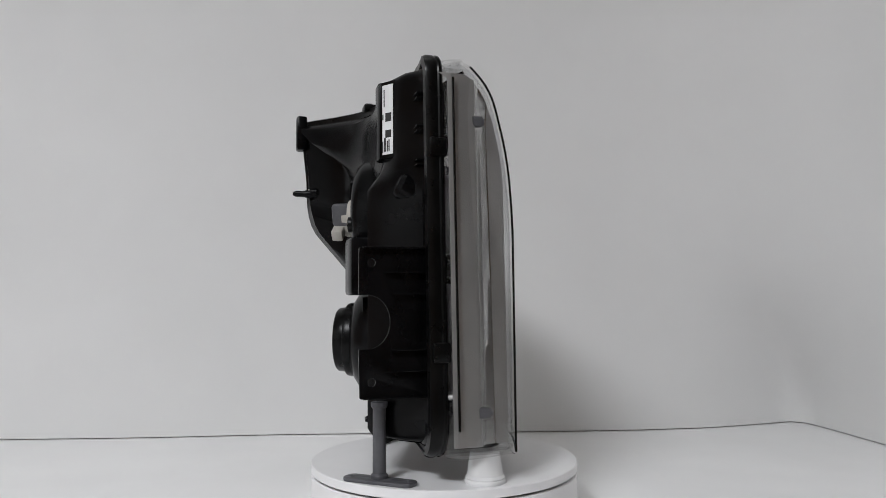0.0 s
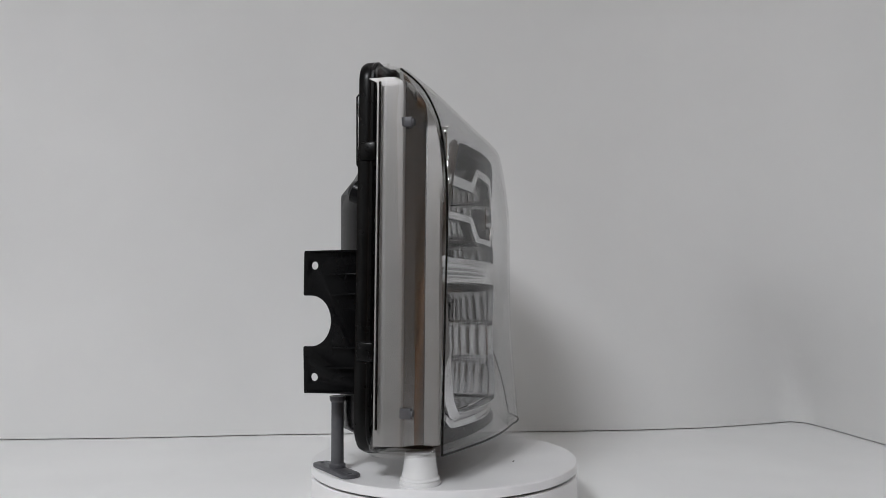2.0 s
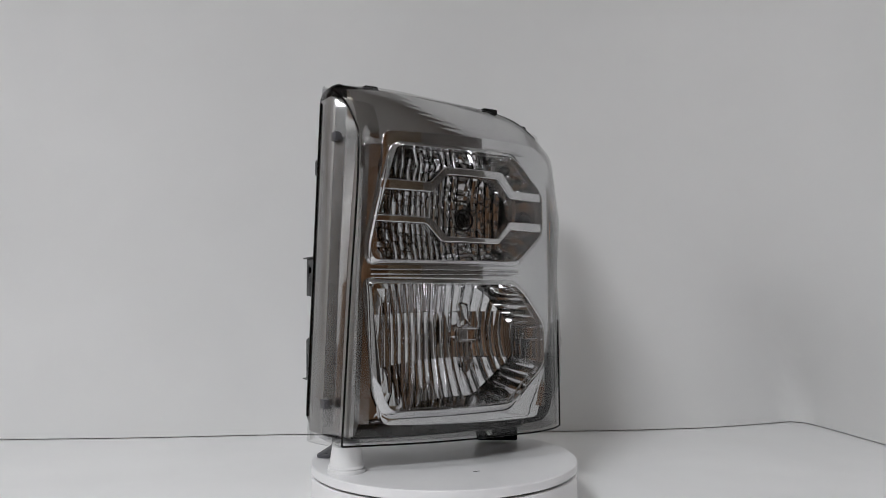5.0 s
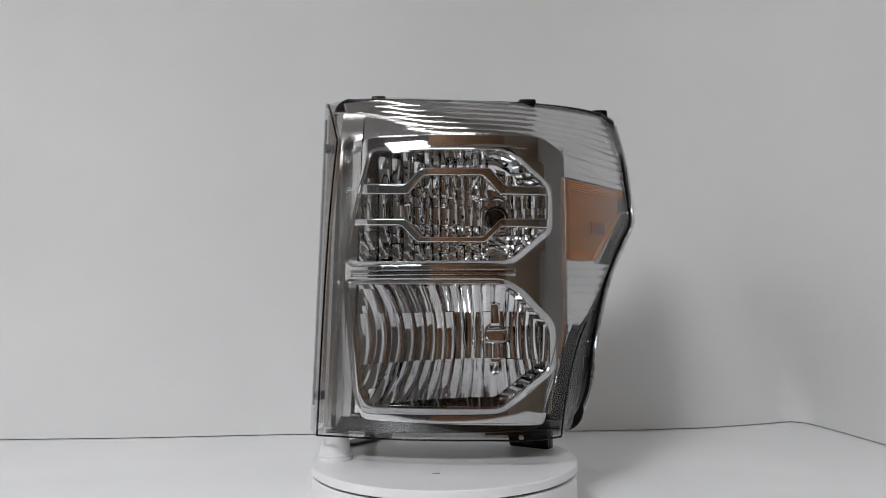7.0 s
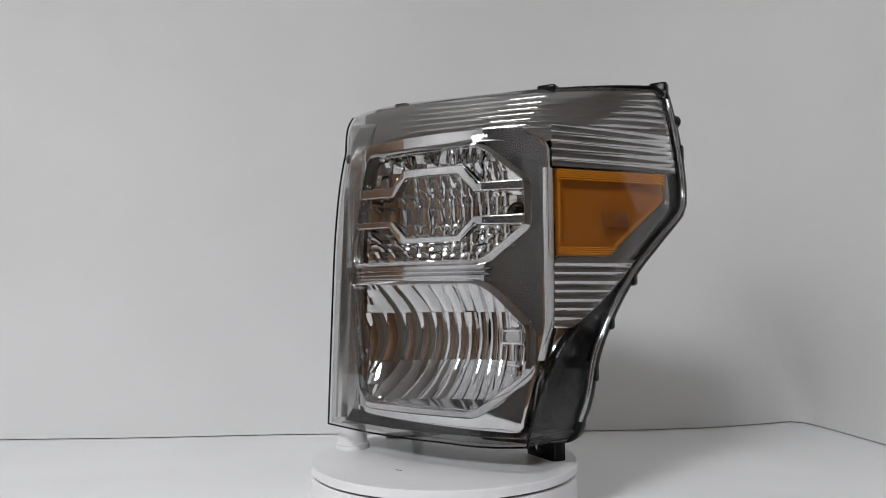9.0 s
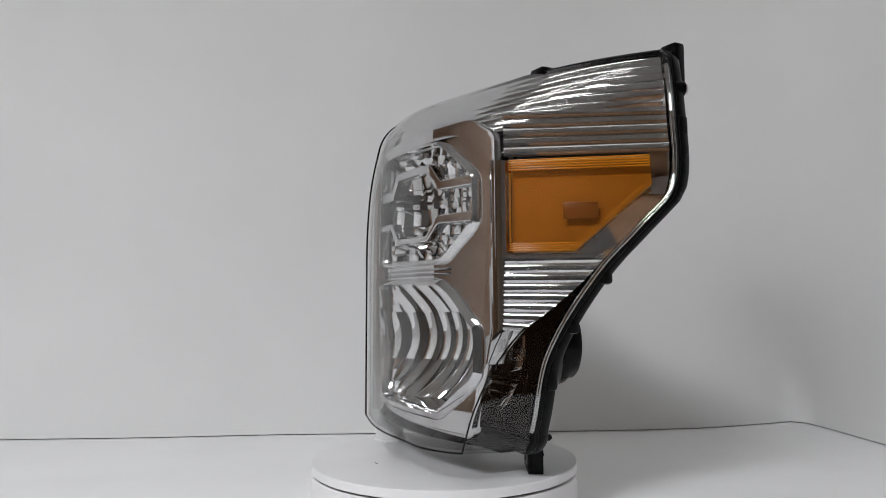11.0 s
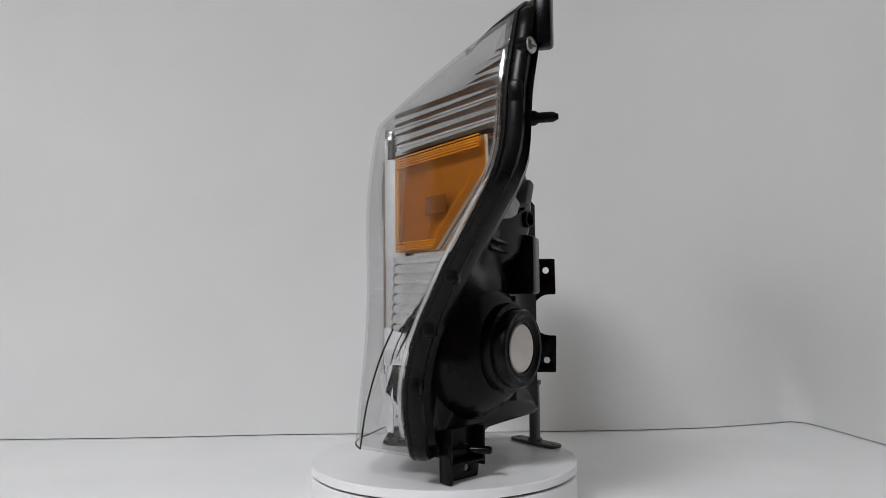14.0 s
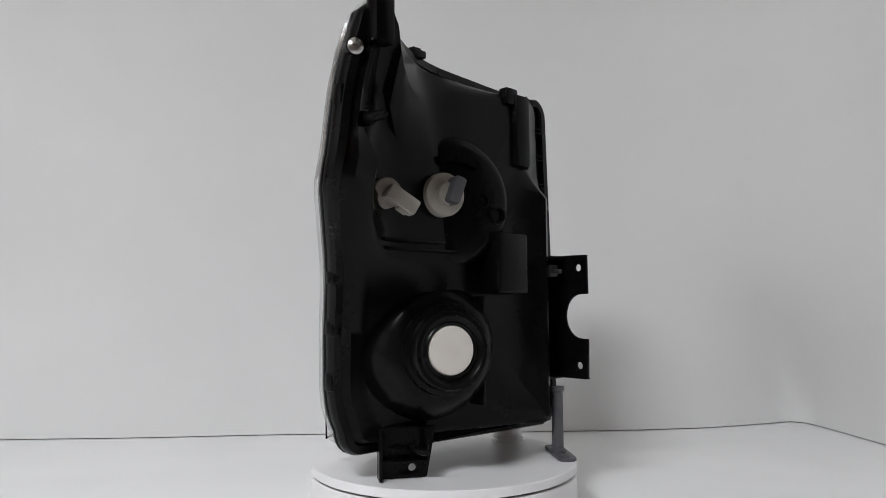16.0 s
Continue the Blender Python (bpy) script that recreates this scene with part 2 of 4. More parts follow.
# ---- headlight shell: one smooth skin described by a few curves ----
def spline(xs, ys):
    """A smooth curve through a few points (monotone Hermite)."""
    xs, ys = np.array(xs, float), np.array(ys, float)
    d = np.diff(ys) / np.diff(xs)
    m = np.concatenate([[d[0]], (d[:-1] + d[1:]) / 2, [d[-1]]])
    for i in range(1, len(m) - 1):
        if d[i - 1] * d[i] <= 0:
            m[i] = 0

    def f(x):
        x = min(max(x, xs[0]), xs[-1])
        i = min(int(np.searchsorted(xs, x, "right")) - 1, len(xs) - 2)
        h = xs[i + 1] - xs[i]
        t = (x - xs[i]) / h
        return float((2 * t ** 3 - 3 * t * t + 1) * ys[i] + (t ** 3 - 2 * t * t + t) * h * m[i] + (3 * t * t - 2 * t ** 3) * ys[i + 1] + (t ** 3 - t * t) * h * m[i + 1])
    return f


Z_LOW, Z_BEND = 0.027, 0.312
SEAM_Y = 0.0315
seam_lx = spline((0.02, 0.36), (-0.1262, -0.1118))
flank_lx = spline((0.02, 0.36), (-0.1355, -0.1215))
ridge_lx = spline((0.026, 0.194, 0.312), (-0.1212, -0.1122, -0.1032))
bow_y = spline((-0.125, -0.05, 0.0, 0.05, 0.0875, 0.105, 0.14, 0.18, 0.216), (-0.0295, -0.0525, -0.060, -0.0602, -0.0498, -0.041, -0.013, 0.036, 0.089))
ridge_rx = spline((0.026, 0.065, 0.11, 0.145, 0.18, 0.215, 0.246, 0.312), (0.1092, 0.1165, 0.1315, 0.151, 0.1725, 0.194, 0.2115, 0.206))
ridge_ry = spline((0.026, 0.065, 0.11, 0.145, 0.18, 0.215, 0.246, 0.312), (-0.0435, -0.036, -0.018, 0.006, 0.035, 0.064, 0.086, 0.095))
seam_rx = spline((0.026, 0.06, 0.11, 0.18, 0.215, 0.246, 0.312, 0.361), (0.129, 0.144, 0.153, 0.178, 0.199, 0.2150, 0.2095, 0.199))
seam_ry = spline((0.026, 0.06, 0.11, 0.18, 0.215, 0.246, 0.312, 0.361), (0.009, 0.007, 0.014, 0.050, 0.075, 0.096, 0.104, 0.110))
top_y = spline((-0.122, -0.095, -0.067, 0.0, 0.094, 0.15, 0.197), (0.033, 0.031, 0.029, 0.034, 0.050, 0.082, 0.122))
top_z = spline((-0.122, -0.110, -0.067, 0.0, 0.094, 0.15, 0.197), (0.356, 0.361, 0.3665, 0.368, 0.369, 0.372, 0.374))
rim_z = spline((-0.122, -0.1, -0.067, 0.0, 0.094, 0.15, 0.197), (0.3625, 0.366, 0.3655, 0.3655, 0.3662, 0.3690, 0.3712))
NF = 40


def front_row(z):
    """Front skin at height z from the inner ridge to the outer ridge."""
    a, b, yb = ridge_lx(z), ridge_rx(z), ridge_ry(z)
    out = []
    lift = 0.7 * max(0.0, z - 0.2) ** 2 + 1.0 * max(0.0, z - 0.26) ** 2
    for i in range(NF + 1):
        s = i / NF
        x = a + (b - a) * s
        y = bow_y(x) + (yb - bow_y(b)) * s ** 4 + lift * (1 - s ** 3)
        y -= 0.0055 * min(1.0, max(0.0, (0.16 - z) / 0.13)) * math.exp(-((x - 0.085) / 0.028) ** 2)
        out.append(Vector((x, y, z)))
    return out


def bevel_row(v):
    """Sloping top skin: v = 0 on the bend, 1 at the upper edge, 2 on the seam."""
    low = front_row(Z_BEND)
    out = []
    for i, p in enumerate(low):
        s = i / NF
        tx = -0.116 + (0.196 + 0.116) * s
        t = Vector((tx, top_y(tx), top_z(tx) - 0.002))
        m = t + Vector((-0.001, -0.027, 0.0)) * (1 - s) ** 1.5
        if v <= 1:
            q = p.lerp(m, v)
            q += Vector((0, -0.35, 1)) * 0.0035 * math.sin(math.pi * v) * s * (1 - s) * 3
            q += Vector((0, -0.7, 0.7)) * 0.0055 * math.sin(math.pi * v) * (1 - s) ** 4
            out.append(q + Vector((0.004, -0.011, 0)) * math.sin(math.pi * v) * s ** 6)
        else:
            out.append(m.lerp(t, v - 1))
    return out


def left_seam(z):
    return Vector((seam_lx(z), SEAM_Y, z))


def flank(z, ridge):
    """Inner side of the lens from the seam, over its swelling, to the ridge."""
    s, f = left_seam(z), flank_lx(z)
    return [s, Vector((f + 0.0035, 0.0265, z)), Vector((f + 0.0006, 0.021, z)), Vector((f, 0.014, z)), Vector((f, 0.010, z)).lerp(ridge, 0.3), Vector((f, 0.010, z)).lerp(ridge, 0.65), Vector((f, 0.010, z)).lerp(ridge, 0.95)]


def right_seam(z):
    return Vector((seam_rx(z), seam_ry(z), z))


def lens_rows():
    rows = []
    zs = [Z_LOW + (Z_BEND - 0.012 - Z_LOW) * i / 20 for i in range(21)] + [Z_BEND - 0.006, Z_BEND - 0.002]
    for z in zs:
        rs, fr = right_seam(z), front_row(z)
        rows.append(flank(z, fr[0]) + fr + [fr[-1].lerp(rs, t) for t in (0.06, 0.5, 1.0)])
    for v in (0.03, 0.1, 0.25, 0.4, 0.55, 0.7, 0.85, 1.0, 1.3, 1.7, 2.0):
        w = min(v, 1.0)
        z = Z_BEND + w * (0.358 - Z_BEND)
        fr = bevel_row(v)
        rs = right_seam(min(0.361, z + 0.003))
        rows.append(flank(z if v <= 1 else 0.358 + 0.003 * (v - 1), fr[0]) + fr + [fr[-1].lerp(rs, t) for t in (0.06, 0.5, 1.0)])
    return rows


def seam_loop():
    """Closed path of the glued seam, seen from the front, from the lower inner corner up, over and down."""
    pts = [Vector((-0.104, SEAM_Y, 0.0262))]
    for i in range(7):
        a = math.pi / 2 * i / 6
        pts.append(Vector((seam_lx(0.05) + 0.022 * (1 - math.sin(a)), SEAM_Y, 0.027 + 0.024 * (1 - math.cos(a)))))
    for i in range(1, 20):
        pts.append(left_seam(0.051 + (0.350 - 0.051) * i / 19))
    for i in range(1, 6):
        a = math.pi / 2 * i / 6
        pts.append(Vector((seam_lx(0.350) + 0.0175 * (1 - math.cos(a)), SEAM_Y, 0.350 + 0.0175 * math.sin(a))))
    for i in range(25):
        x = -0.095 + (0.188 + 0.095) * i / 24
        pts.append(Vector((x, top_y(x), rim_z(x))))
    for i in range(29):
        z = 0.361 + (0.045 - 0.361) * i / 28
        pts.append(right_seam(z))
    for i in range(1, 7):
        a = math.pi / 2 * i / 6
        pts.append(Vector((seam_rx(0.045) - 0.016 * (1 - math.cos(a)), 0.008, 0.045 - 0.019 * math.sin(a))))
    for i in range(1, 14):
        x = seam_rx(0.045) - 0.016 + (-0.104 - seam_rx(0.045) + 0.016) * i / 14
        pts.append(Vector((x, 0.008 + (SEAM_Y - 0.008) * i / 14, 0.0262)))
    return pts


def outward(pts):
    n = len(pts)
    out = []
    for i in range(n):
        t = pts[(i + 1) % n] - pts[i - 1]
        t.y = 0
        o = Vector((-t.z, 0, t.x)).normalized()
        out.append(o)
    return out


def headlight():
    root = new("headlight")
    tagged(root, "chrome truck headlight with clear lens and amber side reflector", "headlight")
    # clear outer lens
    bm = bmesh.new()
    rows = lens_rows()
    vs = grid(bm, rows)
    n = len(rows[0])
    floor_rows = []
    for t in (0.15, 0.6, 1.0):
        r = []
        for i, p in enumerate(rows[0]):
            back = Vector((p.x * 0.985 if i > 6 else p.x, min(p.y, 0.031) if i < 7 else 0.031 - 0.023 * max(0, p.x + 0.12) / 0.25, 0.0262))
            r.append(p.lerp(back, t) + Vector((0, 0, -0.0006)))
        floor_rows.append(r)
    grid(bm, [rows[0]] + floor_rows)
    bmesh.ops.remove_doubles(bm, verts=bm.verts, dist=2e-5)
    thick(bm, 0.0025)
    lens = part("lens", bm, M_LENS, root, "clear moulded plastic outer lens", 30)

    # black rim that holds the lens
    loop = seam_loop()
    out = outward(loop)
    prof = [(-0.002, -0.0015), (0.0018, -0.0018), (0.0032, -0.0005), (0.0036, 0.0015), (0.0028, 0.003), (0.0036, 0.005), (0.0036, 0.010), (0.002, 0.0135), (-0.005, 0.014)]
    bm = bmesh.new()
    grid(bm, [[p + o * a + Vector((0, b, 0)) for p, o in zip(loop, out)] for a, b in prof + prof[:1]], True)
    bmesh.ops.remove_doubles(bm, verts=bm.verts, dist=1e-5)
    part("rim", bm, M_GLOSSBLACK, root, "black moulded rim round the lens")

    # black housing behind the rim
    bm = bmesh.new()

    def back(p, k):
        """Where the rim point p goes on the housing at step k (0 rim, 1 shoulder, 2 rear wall)."""
        if k == 0:
            return p + Vector((0, 0.009, 0))
        sh = Vector((p.x * (0.87 if p.x < 0 else 0.95) + 0.002, p.y + 0.013, 0.19 + (p.z - 0.19) * 0.965))
        if k == 1:
            return sh
        right = min(1.0, max(0.0, (p.x - 0.055) / 0.085))
        hi = min(1.0, max(0.0, (p.z - 0.262) / 0.016))
        low = min(1.0, max(0.0, (0.10 - p.z) / 0.06)) * min(1.0, max(0.0, (p.x + 0.03) / 0.09))
        yb = (0.086 - 0.019 * hi) * (1 - right) + right * (p.y + 0.016) - 0.032 * low * (1 - right)
        xb = -0.062 + 0.012 * hi if p.x < -0.09 else max(p.x - 0.012 - 0.018 * (1 - hi), -0.062 + 0.012 * hi)
        zb = min(roof(xb), max(0.037, p.z))
        tgt = Vector((xb, max(yb, p.y + 0.015), zb))
        return sh.lerp(tgt, 0.92) if k == 2 else tgt
    roof = spline((-0.062, -0.04, 0.05, 0.1, 0.15, 0.17, 0.187, 0.2), (0.359, 0.357, 0.346, 0.3385, 0.340, 0.352, 0.378, 0.380))
    rings = [[back(p, k) for p in loop] for k in (0, 1)]
    rings.append([back(p, 1).lerp(back(p, 3), 0.25) + Vector((0, 0.004, 0)) for p in loop])
    rings.append([back(p, 2) for p in loop])
    rings.append([back(p, 3) * 0.97 + Vector((0.0015, 0.0025, 0.006)) for p in loop])
    ctr = Vector((0.06, 0.072, 0.19))
    for k in (0.08, 0.2, 0.35, 0.5, 0.65, 0.85):
        ring = []
        for p in loop:
            e = back(p, 3) * 0.97 + Vector((0.0015, 0.0025, 0.006))
            q = e.lerp(ctr, k)
            q.y = e.y + (ctr.y - e.y) * min(1.0, k * (4.0 if e.y > ctr.y else 1.4))
            ring.append(q)
        rings.append(ring)
    vv = grid(bm, rings, True)
    bm.faces.new(vv[-1])
    housing = part("housing", bm, M_BLACK, root, "black moulded rear housing", 40)
    return root, lens, housing


def supports():
    post = new("support_post")
    tagged(post, "slim grey plastic post on an oblong foot", "support post")
    bm = bmesh.new()
    m = Matrix.Translation((-0.081, 0.0793, 0))
    lathe(bm, [(0, 0.003), (0.0075, 0.003), (0.0075, 0.006), (0.0058, 0.0075), (0.0056, 0.062), (0.0072, 0.064), (0.0074, 0.0675), (0, 0.0675)], m, 24)
    part("column", bm, M_GREY, post)
    ang = math.atan2(0.0530, 0.0442)
    ol = rounded([(-0.034, -0.009), (0.034, -0.009), (0.034, 0.009), (-0.034, 0.009)], 0.0085, 6)
    bm = plate(ol, [circle(-0.027, 0, 0.002, 12), circle(0.027, 0, 0.002, 12)], 0.0032, 0.0005)
    bmesh.ops.transform(bm, matrix=Matrix.Translation((-0.0842, 0.0795, 0.0017)) @ Matrix.Rotation(ang, 4, "Z"), verts=bm.verts)
    part("foot", bm, M_GREY, post)
    cup = new("support_cup")
    tagged(cup, "small white tapered plastic cup turned upside down", "cup")
    bm = bmesh.new()
    m = Matrix.Translation((-0.107, -0.0075, 0))
    lathe(bm, [(0, 0), (0.0175, 0), (0.0178, 0.0015), (0.0172, 0.003), (0.0166, 0.0034), (0.017, 0.0048), (0.0162, 0.0062), (0.0155, 0.0066), (0.0127, 0.0262), (0.0118, 0.0268), (0, 0.0268)], m, 40)
    part("body", bm, M_CUP, cup)
    return post, cup


room()
for (lx, ly), w, d, watts in LAMPS:
    ceiling_light(lx, ly, w, d, watts)
backdrop()
table()
platter = turntable()
lamp, lens, housing = headlight()
post, cup = supports()

def tube(bm, pts, r, n=8):
    """A thin rounded bead along a path."""
    rows = []
    for i, p in enumerate(pts):
        t = (pts[min(i + 1, len(pts) - 1)] - pts[max(i - 1, 0)]).normalized()
        u = t.cross(Vector((0.3, 1, 0.2))).normalized()
        w = t.cross(u)
        rows.append([p + (u * math.cos(2 * math.pi * k / n) + w * math.sin(2 * math.pi * k / n)) * r for k in range(n)])
    vs = grid(bm, rows, True)
    bm.faces.new(vs[0])
    bm.faces.new(vs[-1])


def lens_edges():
    """Dark tinted beads paint in the refraction shade where the clear lens turns sharply."""
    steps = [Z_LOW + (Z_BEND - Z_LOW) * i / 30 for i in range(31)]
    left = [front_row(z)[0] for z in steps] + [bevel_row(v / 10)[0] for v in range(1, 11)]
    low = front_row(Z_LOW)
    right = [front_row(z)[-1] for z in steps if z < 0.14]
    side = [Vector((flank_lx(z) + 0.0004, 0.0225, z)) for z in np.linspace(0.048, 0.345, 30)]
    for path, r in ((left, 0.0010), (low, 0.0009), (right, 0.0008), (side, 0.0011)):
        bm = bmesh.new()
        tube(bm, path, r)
        part("edge_shade_bead", bm, M_EDGE_SHADE, lens, "dark tinted bead added for the lens edge's refraction shade", 60)
    # glossy flange of the lens beside the rim
    bm = bmesh.new()
    tube(bm, [right_seam(0.045 + 0.31 * i / 60) + Vector((0.0022, -0.0042, 0)) for i in range(61)], 0.0021, 10)
    part("lens_flange", bm, M_FLUTE, lens, "glossy clear flange of the lens", 60)


# ---- inside the headlight ----
def bow(x):
    return -0.038 + 1.6 * (x - 0.01) ** 2


def bowed(bm, dy=0.0):
    """Stands a plate upright (its y becomes z) and bends it to the bezel's bow."""
    for i in range(-22, 26):
        x = i * 0.005 + 0.0003
        bmesh.ops.bisect_plane(bm, geom=list(bm.verts) + list(bm.edges) + list(bm.faces), plane_co=(x, 0, 0), plane_no=(1, 0, 0))
    for v in bm.verts:
        x, z, d = v.co
        v.co = (x, bow(x) - d + dy, z)
    return bm


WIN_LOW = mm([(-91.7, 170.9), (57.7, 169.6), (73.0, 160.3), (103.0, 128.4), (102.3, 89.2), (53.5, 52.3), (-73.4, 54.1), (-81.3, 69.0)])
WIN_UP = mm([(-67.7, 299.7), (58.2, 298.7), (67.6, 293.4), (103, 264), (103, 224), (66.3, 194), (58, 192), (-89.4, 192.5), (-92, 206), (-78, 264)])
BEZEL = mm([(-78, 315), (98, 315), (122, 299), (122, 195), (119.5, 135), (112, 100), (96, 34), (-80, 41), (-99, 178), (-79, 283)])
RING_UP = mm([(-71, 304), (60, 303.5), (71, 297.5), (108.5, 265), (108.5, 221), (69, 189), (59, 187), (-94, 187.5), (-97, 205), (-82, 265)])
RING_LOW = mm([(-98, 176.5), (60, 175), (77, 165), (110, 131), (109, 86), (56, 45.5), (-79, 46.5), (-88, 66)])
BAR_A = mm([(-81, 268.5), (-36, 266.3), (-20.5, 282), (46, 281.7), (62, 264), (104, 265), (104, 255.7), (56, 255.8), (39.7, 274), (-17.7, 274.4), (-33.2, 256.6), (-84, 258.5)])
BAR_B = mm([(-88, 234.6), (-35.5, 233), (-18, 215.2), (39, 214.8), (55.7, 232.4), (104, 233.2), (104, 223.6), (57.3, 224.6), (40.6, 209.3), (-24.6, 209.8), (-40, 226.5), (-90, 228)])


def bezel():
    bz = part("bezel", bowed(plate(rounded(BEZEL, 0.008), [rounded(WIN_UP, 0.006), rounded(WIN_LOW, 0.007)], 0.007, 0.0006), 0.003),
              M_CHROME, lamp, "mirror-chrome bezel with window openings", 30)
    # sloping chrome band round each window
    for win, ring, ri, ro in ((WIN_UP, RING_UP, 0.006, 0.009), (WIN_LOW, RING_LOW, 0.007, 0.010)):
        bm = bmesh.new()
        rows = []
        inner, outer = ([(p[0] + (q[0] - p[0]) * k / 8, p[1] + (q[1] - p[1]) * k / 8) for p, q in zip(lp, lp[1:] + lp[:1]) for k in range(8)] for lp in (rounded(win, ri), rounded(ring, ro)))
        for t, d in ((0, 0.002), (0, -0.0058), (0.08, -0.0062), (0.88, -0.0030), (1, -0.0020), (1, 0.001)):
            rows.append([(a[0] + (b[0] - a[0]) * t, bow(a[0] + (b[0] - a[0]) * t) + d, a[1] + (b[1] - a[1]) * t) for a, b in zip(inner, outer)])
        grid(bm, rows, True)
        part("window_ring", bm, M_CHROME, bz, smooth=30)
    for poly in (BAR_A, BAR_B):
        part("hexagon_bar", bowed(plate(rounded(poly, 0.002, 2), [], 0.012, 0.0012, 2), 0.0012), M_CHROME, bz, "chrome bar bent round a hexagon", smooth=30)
    bm = bmesh.new()
    for z0, z1, d in ((0.1775, 0.1805, 0.0022), (0.1815, 0.1845, 0.003)):
        grid(bm, [[(x, bow(x) - 0.0004 - (d if i == 1 else 0), z) for x in np.linspace(-0.09, 0.07, 24)] for i, z in enumerate((z0, (z0 + z1) / 2, z1))])
    part("groove_strip", bm, M_CHROME, bz)


def facets(edges_x, edges_z, depth, bulge, tilt, name, shear=None, hole=None):
    """Stepped mirror bowl: a mesh of swollen facets, each a little turned, with a hole for the bulb."""
    bm = bmesh.new()
    rnd = random.Random(5)
    for za, zb in zip(edges_z, edges_z[1:]):
        for xa, xb in zip(edges_x, edges_x[1:]):
            tx, tz = rnd.uniform(-tilt, tilt), rnd.uniform(-tilt, tilt)
            xm, zm = (xa + xb) / 2, (za + zb) / 2
            if hole and math.hypot(xm - hole[0], zm - hole[1]) < hole[2]:
                continue
            rows = []
            for i in range(5):
                w = i / 4
                row = []
                for j in range(7):
                    u = j / 6
                    x, z = xa + (xb - xa) * u, za + (zb - za) * w
                    if shear:
                        x += shear(x, z)
                    x = min(0.107, max(-0.097, x))
                    y = depth(x, z) - bulge * (1 - (2 * u - 1) ** 2) - bulge * 0.35 * (1 - (2 * w - 1) ** 2)
                    y += tx * (x - xm) + tz * (z - zm)
                    row.append((x, max(y, bow(x) + 0.007), z))
                rows.append(row)
            grid(bm, rows)
    return part(name, bm, M_CHROME, lamp, "faceted mirror reflector bowl", 25)


def bowl_wall(poly, y_back, name, shrink=0.97):
    """Chrome wall that runs back from a window's edge."""
    loop = rounded(poly, 0.006)
    cx = sum(p[0] for p in loop) / len(loop)
    cz = sum(p[1] for p in loop) / len(loop)
    rows = []
    for t in (0.0, 0.5, 1.0):
        k = 1.004 + (shrink - 1) * t
        rows.append([(cx + (x - cx) * k, (bow(x) + 0.004) * (1 - t) + y_back * t, cz + (z - cz) * k) for x, z in loop])
    bm = bmesh.new()
    grid(bm, rows, True)
    thick(bm, 0.0006)
    part(name, bm, M_CHROME, lamp, smooth=30)


